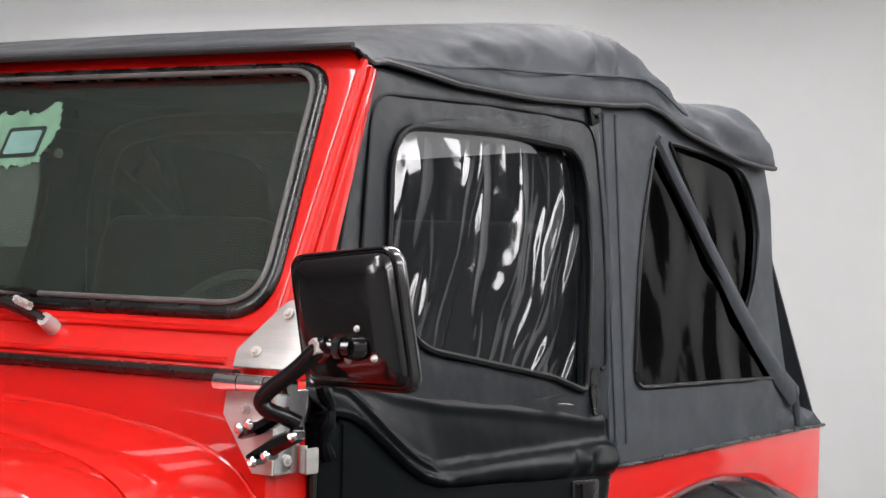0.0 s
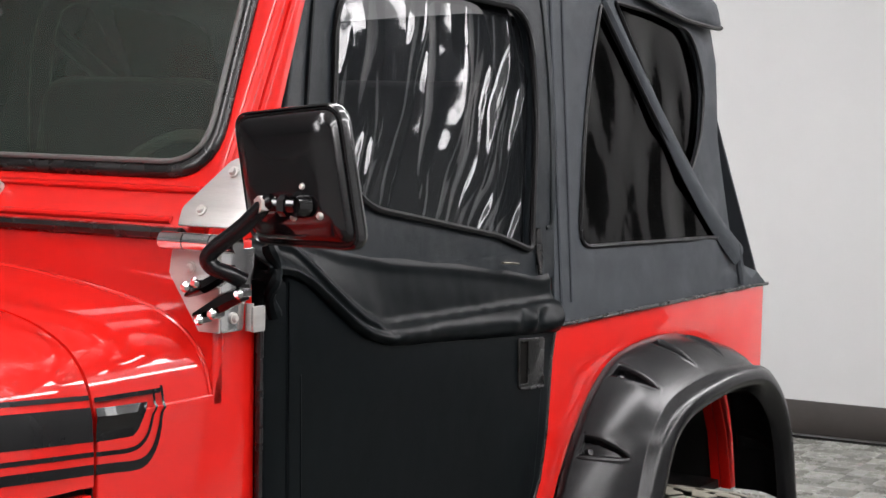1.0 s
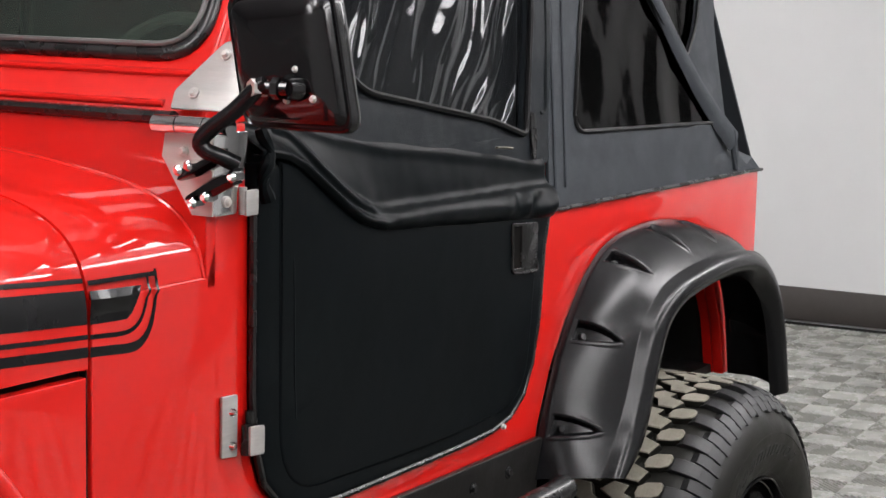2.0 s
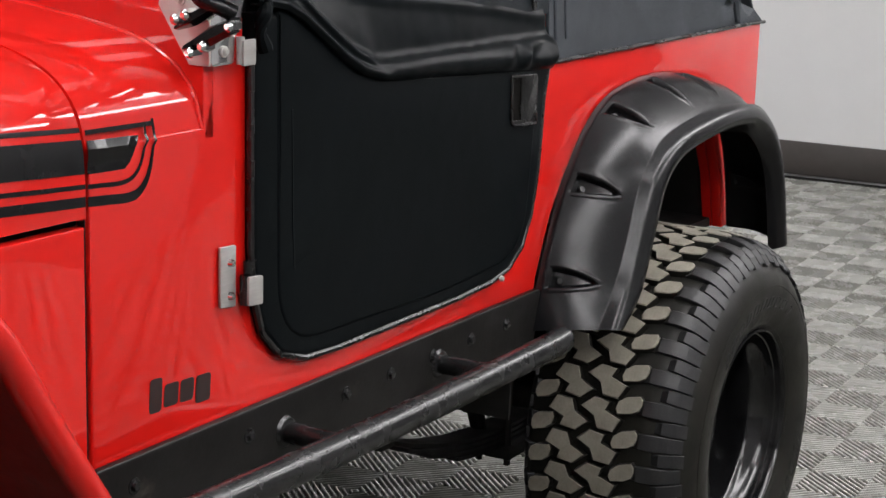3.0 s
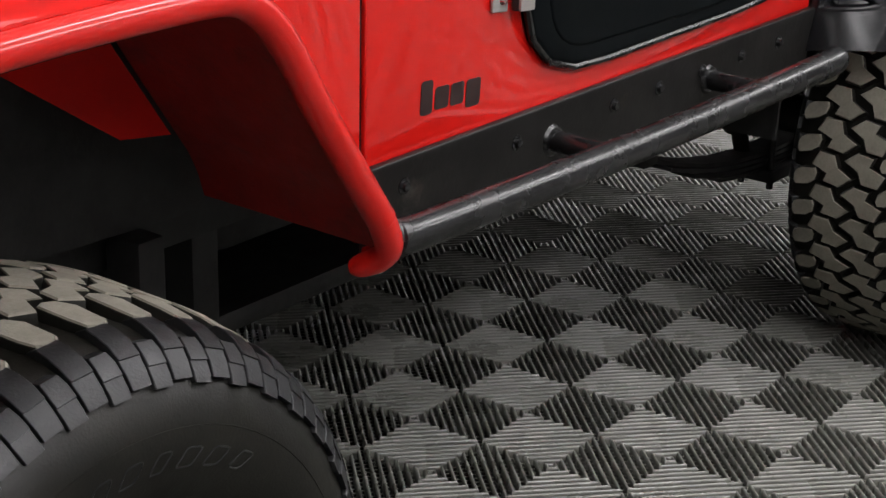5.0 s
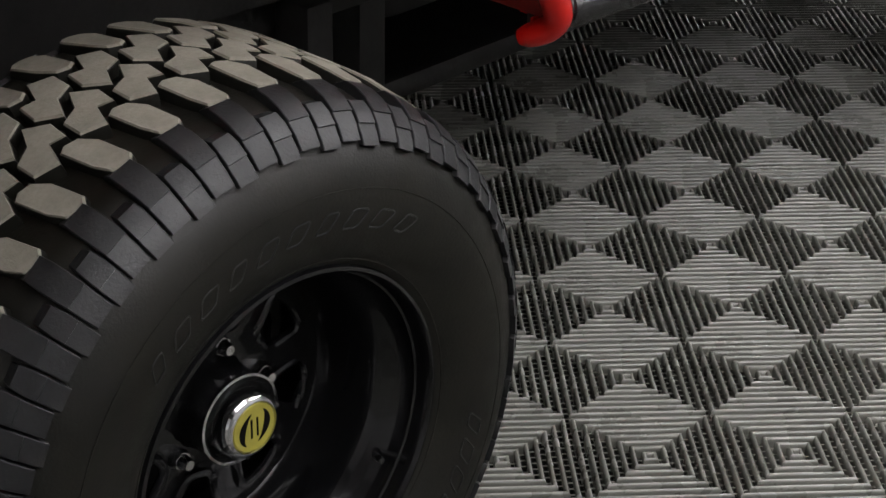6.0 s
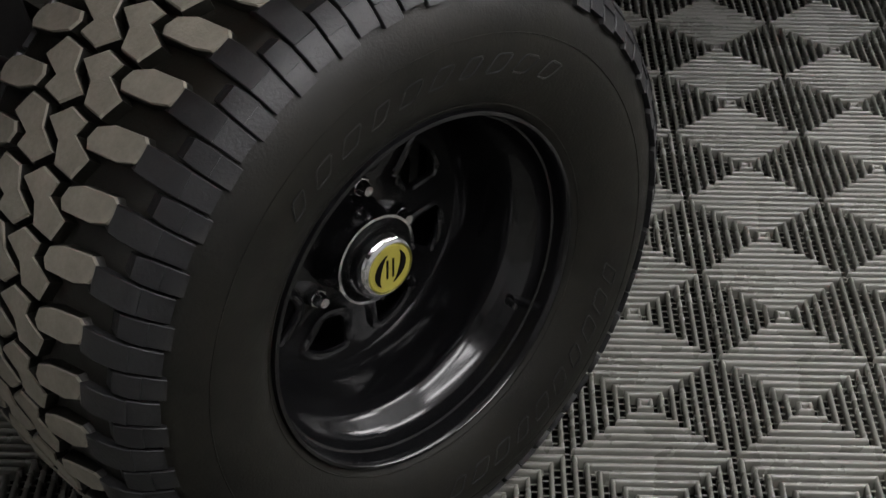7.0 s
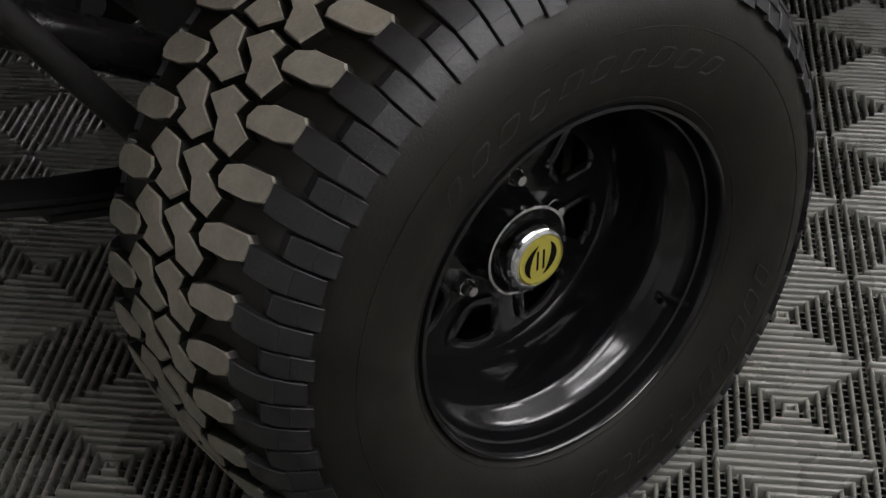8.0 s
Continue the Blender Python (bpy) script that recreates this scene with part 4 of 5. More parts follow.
xs = [-1.205, -1.195, -1.18] + [-1.16 + 1.625 * k / 130 for k in range(131)] + [0.480, 0.489, 0.497]
rows = []
hem = []
for x in xs:
    ze, zt = lerp_rows(x)
    h = zt - ze
    ye = 0.14 * (ze - 1.17) - 0.016 - 0.045 * max(0.0, 1 - (x + 1.205) / 0.13)
    half = [(ye + 0.004, -0.03), (ye - 0.002, 0.0), (ye, 0.12), (ye + 0.003, 0.21), (ye + 0.006, 0.3), (ye + 0.011, 0.39), (ye + 0.016, 0.48), (ye + 0.023, 0.57), (ye + 0.032, 0.66), (ye + 0.042, 0.74), (ye + 0.055, 0.82), (ye + 0.069, 0.88), (ye + 0.085, 0.93), (ye + 0.13, 1.0), (ye + 0.22, 1.03), (ye + 0.4, 1.05), (0.75, 1.06)]
    sag = math.exp(-((x + 0.5) / 0.35) ** 2)
    row = []
    for y, f in half:
        z = ze + f * h
        p = Vector((x, y, z))
        fold = noise.noise(Vector((x * 6 - f * 2.2, f * 2.0, 3.1))) * 0.016 + noise.noise(Vector((x * 15 + f * 5, f * 3, 8.0))) * 0.005
        fold += 0.011 * math.sin(x * 52 - f * 7.0 + 2.5 * noise.noise(Vector((x * 5, f * 2, 6.0)))) * math.exp(-((x + 0.27) / 0.20) ** 2) * math.exp(-((f - 0.60) / 0.22) ** 2)
        fold += 0.012 * math.sin(x * 17 + f * 5.0) * math.exp(-((x - 0.30) / 0.15) ** 2)
        wide = math.sin(math.pi * min(1, max(0, f))) * min(1, max(0, (x + 1.15) * 3))
        p.y -= fold * wide
        p.z += fold * wide * 0.5
        row.append(p)
    hem.append(Vector((x, ye - 0.002, ze - 0.002)))
    rows.append(row + [Vector((p.x, 1.5 - p.y, p.z)) for p in row[-2::-1]])
bm = bmesh.new()
skin(bm, rows)
bmesh.ops.holes_fill(bm, edges=[e for e in bm.edges if e.is_boundary and abs(e.verts[0].co.x - 0.497) < 1e-4 and abs(e.verts[1].co.x - 0.497) < 1e-4])
thicken(bm, 0.004)
part("roof", bm, CANVAS, top, "charcoal canvas roof sagging between its bows", smooth=3.2)
for flip in (False, True):
    bm = bmesh.new()
    tube(bm, hem[2:], 0.0052, 7)
    part("hem", mirrored(bm) if flip else bm, UNDER, top)
    bm = bmesh.new()                       # stitched line above the hem
    line = []
    for x in xs[9:100]:
        ze, zt = lerp_rows(x)
        f = 0.34 * min(1, (x + 1.2) * 2.2)
        line.append(Vector((x, 0.14 * (ze - 1.17) - 0.013, ze + f * (zt - ze))))
    tube(bm, line, 0.003, 5)
    part("stitching", mirrored(bm) if flip else bm, CANVAS, top)
bm = bmesh.new()
tube(bm, [(-1.205, 0.045 + 1.41 * k / 16, 1.860) for k in range(17)], 0.0055, 8)
part("header_seal", bm, UNDER, top, "black rubber header strip")

def quarter(flip):
    fl = (lambda b: mirrored(b)) if flip else (lambda b: b)
    out = [(-0.425, 1.160), (-0.400, 1.30), (-0.350, 1.60), (-0.335, 1.78), (-0.355, 1.845), (-0.15, 1.858), (0.02, 1.82), (0.14, 1.80), (0.3, 1.775), (0.50, 1.765), (0.52, 1.67), (0.485, 1.50), (0.50, 1.29), (0.56, 1.225), (0.668, 1.160), (0.4, 1.166)]
    A = rounded([(-0.098, 1.770), (-0.205, 1.586), (-0.300, 1.300), (0.395, 1.283), (0.30, 1.362), (0.085, 1.575)], [0.01, 0.1, 0.05, 0.012, 0.05, 0.05], 5)
    B = rounded([(-0.028, 1.780), (0.185, 1.764), (0.350, 1.735), (0.402, 1.62), (0.345, 1.50), (0.276, 1.432), (0.115, 1.590)], [0.008, 0.06, 0.05, 0.05, 0.05, 0.01, 0.05], 5)
    bm = plate([out, A, B], 0.008, 0.002, leaning(0.002), 0.05)
    for v in bm.verts:
        if v.co.x > 0.36 and v.co.z > 1.2:
            v.co.y += 0.25 * (v.co.x - 0.36) ** 1.5
        n_ = noise.noise(Vector((v.co.x * 8, v.co.z * 3.0, 7.0)))
        v.co.y += 0.006 * n_ * min(1, max(0, (v.co.x + 0.1) * 4 + 0.25))
    q = part("quarter_panel", fl(bm), CANVAS, top, "charcoal canvas rear side panel")
    for nm, P, yy in (("window", A, 0.006), ("window", B, 0.010)):
        bm = plate([grow(P, 0.012)], 0.0015, 0.0, leaning(yy), 0.03)
        for v in bm.verts:
            if v.co.x > 0.36:
                v.co.y += 0.25 * (v.co.x - 0.36) ** 1.5
            v.co.y += 0.004 * noise.noise(Vector((v.co.x * 11, v.co.z * 5, 2.0)))
        part(nm, fl(bm), VINYL_TINT, q, "dark tinted vinyl window", smooth=3.2)
        bm = bmesh.new()
        tube(bm, [(x, -0.004 + 0.14 * (z - 1.17) + (0.25 * (x - 0.36) ** 1.5 if x > 0.36 else 0), z) for x, z in P], 0.0045, 6, closed=True)
        part("window_binding", fl(bm), BINDING, q)
    # diagonal strap over the window
    bm = bmesh.new()
    pts = [(-0.085, 1.785), (0.02, 1.675), (0.10, 1.585), (0.21, 1.465), (0.32, 1.362), (0.42, 1.285), (0.50, 1.235)]
    rows = []
    for k, (x, z) in enumerate(pts):
        w = 0.012 + 0.003 * k
        rows.append([(x + s * w * 0.75, -0.006 + 0.14 * (z - 1.17) - (0.006 if abs(s) < 0.5 else 0), z + s * w * 0.68) for s in (-1, -0.4, 0.4, 1)])
    skin(bm, rows)
    thicken(bm, 0.003)
    part("strap", fl(bm), CANVAS, q)
    bm = bmesh.new()
    tube(bm, [(0.495, 0.006, 1.262), (0.50, 0.0, 1.21), (0.492, -0.006, 1.172)], [0.007, 0.009, 0.008], 7)
    part("gather", fl(bm), CANVAS, q)
    # seams of the middle post
    for x0, x1, r_ in ((-0.395, -0.312, 0.004), (-0.352, -0.262, 0.003)):
        bm = bmesh.new()
        tube(bm, [(x0 + (x1 - x0) * k / 10, -0.003 + 0.14 * (1.20 + 0.62 * k / 10 - 1.17), 1.20 + 0.62 * k / 10) for k in range(11)], r_, 6)
        part("seam", fl(bm), CANVAS, q)
    bm = bmesh.new()
    tube(bm, [(-0.425 + 1.09 * k / 12, -0.005, 1.163 - 0.002 * (k == 12)) for k in range(13)], 0.004, 6)
    part("lower_binding", fl(bm), SEAL, q)
    bm = plate([rounded([(-0.385, 1.79), (-0.345, 1.80), (-0.335, 1.835), (-0.385, 1.84)], 0.008, 3)], 0.006, 0.002, leaning(-0.012))
    tab = part("tab", fl(bm), VINYL, q)
    bm = bmesh.new()
    p = Vector((-0.362, 0.14 * 0.645 - 0.018, 1.812))
    cyl(bm, p, p + Vector((0, -0.004, 0)), 0.006, 0.005, 10)
    part("snap", fl(bm), SEAL, q)


quarter(False)
quarter(True)
bm = bmesh.new()
skin(bm, [[(0.52, 0.10, 1.755), (0.53, 0.75, 1.79), (0.52, 1.40, 1.755)], [(0.55, 0.09, 1.55), (0.57, 0.75, 1.55), (0.55, 1.41, 1.55)], [(0.655, 0.01, 1.16), (0.66, 0.75, 1.16), (0.655, 1.49, 1.16)]])
thicken(bm, 0.006)
part("rear_curtain", bm, CANVAS, top)

# ---- decals on bonnet and cowl ----
def side_y(z):
    for (y0, z0), (y1, z1) in zip(HALF, HALF[1:]):
        if z0 <= z <= z1:
            return y0 + (y1 - y0) * (z - z0) / (z1 - z0)
    return 0.0


def hood_pull(x):
    k = max(0.0, (-1.70 - x) / 1.3)
    return 0.10 * k ** 1.3


def skin_y(z):
    """Just outside the painted surface: the cowl stands a little proud of the side below it."""
    base = 0.0 if PROUD and z < 1.166 else side_y(z)
    return base - 0.0012 - PROUD * min(1.0, max(0.0, (z - 1.154) / 0.008))


PROUD = 0.0
def ribbon(name, pts, mat, parent, label=""):
    """A thin decal from pairs of (x, z) above and below."""
    bm = bmesh.new()
    skin(bm, [[(x, skin_y(z0 + (z1 - z0) * t / 4) + hood_pull(x), z0 + (z1 - z0) * t / 4) for t in range(5)] for x, z0, z1 in pts])
    thicken(bm, 0.0006)
    part(name, bm, mat, parent, label)


def strip(x0, x1, top0, top1, w, n=10):
    """A stripe from x0 to x1 whose upper edge runs from top0 to top1."""
    return [(x0 + (x1 - x0) * k / n, top0 + (top1 - top0) * k / n - w, top0 + (top1 - top0) * k / n) for k in range(n + 1)]


FRONT_X = -2.5
def lift(z, x):
    return z + 0.062 * (-1.694 - x)


for owner, xa, xb in ((car, -1.6895, None), (bonnet, None, -1.6935)):
    rear = owner is car
    PROUD = 0.005 if rear else 0.0
    a, b = (xa, -1.557) if rear else (FRONT_X, xb)
    ribbon("stripe", strip(a, b, 1.190 if rear else lift(1.193, FRONT_X), 1.187 if rear else 1.193, 0.006), DECAL, owner)
    if rear:
        ribbon("stripe", [(-1.6895, 1.134, 1.177), (-1.66, 1.133, 1.1755), (-1.635, 1.132, 1.1745), (-1.618, 1.1315, 1.174), (-1.608, 1.138, 1.1735), (-1.598, 1.152, 1.173), (-1.590, 1.172, 1.1728)], DECAL, owner, "broad black stripe")
        for loop, w0, w1 in (([(-1.6895, 1.118), (-1.66, 1.116), (-1.628, 1.1138), (-1.606, 1.1165), (-1.590, 1.127), (-1.5805, 1.145), (-1.5765, 1.165), (-1.5745, 1.186)], 0.006, 0.0045),
                             ([(-1.6895, 1.0985), (-1.65, 1.0955), (-1.612, 1.0925), (-1.590, 1.0965), (-1.573, 1.112), (-1.563, 1.137), (-1.559, 1.162), (-1.5575, 1.190)], 0.013, 0.005)):
            line = smooth_path([(x, 0, z) for x, z in loop], 4)
            bm = bmesh.new()
            rows = []
            for k, p in enumerate(line):
                t = (line[min(k + 1, len(line) - 1)] - line[max(k - 1, 0)]).normalized()
                w = w0 + (w1 - w0) * min(1.0, max(0.0, (k / len(line) - 0.35) / 0.4))
                rows.append([(p.x - t.z * w * q, skin_y(p.z + t.x * w * q), p.z + t.x * w * q) for q in (-0.5, 0.0, 0.5)])
            skin(bm, rows)
            thicken(bm, 0.0006)
            part("stripe", bm, DECAL, owner)
    else:
        ribbon("stripe", strip(a, b, lift(1.178, FRONT_X), 1.178, 0.043), DECAL, owner, "broad black stripe")
        ribbon("stripe", strip(a, b, lift(1.122, FRONT_X), 1.122, 0.006), DECAL, owner)
        ribbon("stripe", strip(a, b, lift(1.106, FRONT_X), 1.106, 0.013), DECAL, owner)
# plain bars in place of the maker's name on the side
for x0, x1, z0, z1 in ((-1.572, -1.546, 0.786, 0.834), (-1.541, -1.510, 0.788, 0.820), (-1.506, -1.476, 0.786, 0.818), (-1.471, -1.438, 0.776, 0.816)):
    bm = plate([rounded([(x0, z0), (x1, z0 - 0.001), (x1 + 0.003, z1 - 0.001), (x0 + 0.003, z1)], 0.006, 3)], 0.0008, 0.0, upright(-0.0007))
    part("decal_bar", bm, LETTER, car)
bm = bmesh.new()
box(bm, -1.6921, -1.6896, 0.004, 0.016, 0.66, 1.075)
part("panel_gap", bm, BED, car)

# ---- wheels ----
WALLP = [(0.205, -0.262), (0.216, -0.2735), (0.24, -0.288), (0.27, -0.2945), (0.295, -0.2955), (0.320, -0.289), (0.342, -0.275), (0.358, -0.260), (0.371, -0.243), (0.381, -0.224)]
def wall_out(r):
    for (r0, y0), (r1, y1) in zip(WALLP, WALLP[1:]):
        if r0 <= r <= r1:
            return y0 + (y1 - y0) * (r - r0) / (r1 - r0)
    return WALLP[-1][1]


MID = -0.088
PITCHES = 39
TREAD_R = 0.4025
PITCH = 2 * math.pi * TREAD_R / PITCHES
def crown(y):
    return 0.0075 * max(0.0, (abs(y - MID) - 0.060) / 0.06) ** 2


def within(y, mid):
    """The inner wall bulges less than the outer one."""
    d = mid - y
    return mid + (d if d < 0.11 else 0.11 + (d - 0.11) * 0.35)


def carcass(mid):
    """Round body of the tyre, about the origin."""
    bm = bmesh.new()
    prof = WALLP + [(0.3845, -0.205), (0.3860, -0.165), (0.3865, mid)]
    prof += [(r, within(y, mid)) for r, y in prof[-2::-1]]
    revolve(bm, prof, (0, 0, 0), 156, 0)
    bmesh.ops.recalc_face_normals(bm, faces=bm.faces[:])
    return bm


def shoulder_mesh(side, mid, flip):
    """One pitch of the shoulder: a broad finger with its step, and the shorter rib beside it."""
    bm = bmesh.new()
    # radius, y and half width along each pad; both drop by a small step part way down
    under = [(0.3880, -0.190, 0.0140), (0.3950, -0.204, 0.0150), (0.3930, -0.2200, 0.0158), (0.3870, -0.2390, 0.0160), (0.3770, -0.2555, 0.0156), (0.3755, -0.2545, 0.0156), (0.3640, -0.2668, 0.0152), (0.3510, -0.2765, 0.0150), (0.3485, -0.2700, 0.0150)]
    between = [(0.3790, -0.2250, 0.0105), (0.3835, -0.2420, 0.0125), (0.3770, -0.2535, 0.0140), (0.3665, -0.2655, 0.0143), (0.3650, -0.2642, 0.0143), (0.3550, -0.2735, 0.0143), (0.3460, -0.2795, 0.0143), (0.3435, -0.2735, 0.0143)]
    for rows, ds in ((under, 0.0), (between, PITCH * 0.5)):
        ring = []
        for r, y, w in rows:
            row = []
            for q, sink in ((-1.0, 0.012), (-0.985, 0.0012), (-0.92, 0.0), (0.92, 0.0), (0.985, 0.0012), (1.0, 0.012)):
                ang = (ds + 0.004 * (0.40 - r) / 0.07 * side + q * w) / TREAD_R
                t = min(1.0, max(0.0, (0.40 - r) / 0.055))
                rr, yy = r - sink * (1 - t), y + sink * t
                yy = yy if side > 0 else within(yy, mid)
                row.append(bm.verts.new((rr * math.cos(ang), -yy if flip else yy, rr * math.sin(ang))))
            ring.append(row)
        for A, B in zip(ring, ring[1:]):
            for c in range(5):
                f = (A[c], A[c + 1], B[c + 1], B[c])
                bm.faces.new(f if (side > 0) != flip else f[::-1])
    return block_mesh("shoulder_lug", bm, SHOULDER)


def block_mesh(name, bm, body=None):
    me = bpy.data.meshes.new(name)
    bm.normal_update()
    bm.to_mesh(me)
    bm.free()
    me.materials.append(body or RUBBER)
    me.materials.append(TREAD)
    me.shade_smooth()
    me.set_sharp_from_angle(angle=0.5)
    return me


def tread_block(poly, mid, deep=0.022):
    """One rubber block of the tread round the top of a wheel lying about the origin; poly holds (y, along)."""
    bm = bmesh.new()
    cy, cs = sum(p[0] for p in poly) / len(poly), sum(p[1] for p in poly) / len(poly)
    rows = []
    for drop, k in ((deep, 1.07), (0.0062, 1.035), (0.0022, 1.0), (0.0, 0.93)):
        row = []
        for y, s in poly:
            yy, ss = cy + (y - cy) * k, cs + (s - cs) * k
            r = TREAD_R - crown(yy - mid + MID) - drop
            row.append(bm.verts.new((r * math.sin(ss / TREAD_R), yy, r * math.cos(ss / TREAD_R))))
        rows.append(row)
    n = len(poly)
    for i, (A, B) in enumerate(zip(rows, rows[1:])):
        for k in range(n):
            bm.faces.new((A[k], A[(k + 1) % n], B[(k + 1) % n], B[k])).material_index = 1 if i == 2 else 0
    bm.faces.new(rows[-1]).material_index = 1
    bmesh.ops.recalc_face_normals(bm, faces=bm.faces[:])
    return bm


def tread_meshes(long, mid, flip):
    """The four blocks across one pitch, outer edge first."""
    p = PITCH
    k = 1.0 + long
    lug = [(-0.124, 0.010), (-0.116, 0.0172), (-0.078, 0.0140), (-0.057, 0.0050), (-0.052, -0.0080), (-0.058, -0.0175), (-0.100, -0.0160), (-0.118, -0.0100), (-0.124, 0.0)]
    kink = [(-0.040, 0.0240), (-0.034, 0.0080), (-0.065, -0.0040), (-0.053, -0.0285), (-0.024, -0.0265), (-0.0150, -0.0050), (0.0120, 0.0090), (-0.0105, 0.0285)]
    lug = [(-0.088 + (y + 0.088) * 1.05, s * 1.06 - 0.08 * (y + 0.088)) for y, s in lug]
    kink = [(-0.026 + (y + 0.026) * 1.06, s * 1.07) for y, s in kink]
    if long < 0:                          # the rear tyres wear shorter lugs and broader blocks
        lug = [(-0.120 + (y + 0.120) * 0.74, s) for y, s in lug]
        kink = [((y + 0.026) * 1.16 - 0.036, s) for y, s in kink]
    lug, kink = ([(mid + y * k, s) for y, s in poly] for poly in (lug, kink))
    out = []
    for poly in (lug, kink, [(2 * mid - y, -s) for y, s in kink], [(2 * mid - y, -s) for y, s in lug]):
        bm = tread_block(poly, mid)
        if flip:
            for v in bm.verts:
                v.co.y = -v.co.y
            bmesh.ops.reverse_faces(bm, faces=bm.faces[:])
        me = block_mesh("tread_block", bm)
        out.append(me)
    return out


def lay_tread(wheel_ob, cx, cz, flip, turn, long, mid):
    meshes = tread_meshes(long, mid, flip)
    rnd = random.Random(11)
    for k in range(PITCHES):
        for me, off in zip(meshes, (0.0, 0.38, 0.54, 0.92)):
            a = math.pi / 2 - (k + off) * PITCH / TREAD_R - turn + rnd.uniform(-0.003, 0.003)
            m = Matrix.Translation((cx, 1.5 if flip else 0.0, cz)) @ Matrix.Rotation(a, 4, "Y")
            low = cz + TREAD_R * math.cos(a) if math.cos(a) < 0 else 1.0
            if low < 0.004:                     # pressed in where it stands on the floor
                m = Matrix.Translation((0, 0, 0.004 - low)) @ m
            ob = new("tread_block", me)
            ob.parent = wheel_ob
            ob.matrix_parent_inverse = wheel_ob.matrix_world.inverted()
            ob.matrix_world = m
    for side, off in ((1, 0.0), (-1, 0.92)):
        me = shoulder_mesh(side, mid, flip)
        for k in range(PITCHES):
            ob = new("shoulder_lug", me)
            ob.parent = wheel_ob
            ob.matrix_parent_inverse = wheel_ob.matrix_world.inverted()
            ob.matrix_world = Matrix.Translation((cx, 1.5 if flip else 0.0, cz)) @ Matrix.Rotation(-((k + off) * PITCH / TREAD_R + turn), 4, "Y")


def moulded_shape(cx, cz, a, wide, r0, r1):
    """The raised slanting outline of one plain shape, in place of a moulded letter."""
    bm = bmesh.new()
    pts = []
    for u, h in rounded([(-0.5, 0.0), (0.5, 0.0), (0.5, 1.0), (-0.5, 1.0)], 0.22, 3):
        r, b = r0 + (r1 - r0) * h, a - u * wide - (h - 0.5) * 0.05
        pts.append(Vector((cx + r * math.cos(b), wall_out(r) - 0.0002, cz + r * math.sin(b))))
    tube(bm, pts, 0.0012, 5, closed=True)
    return bm


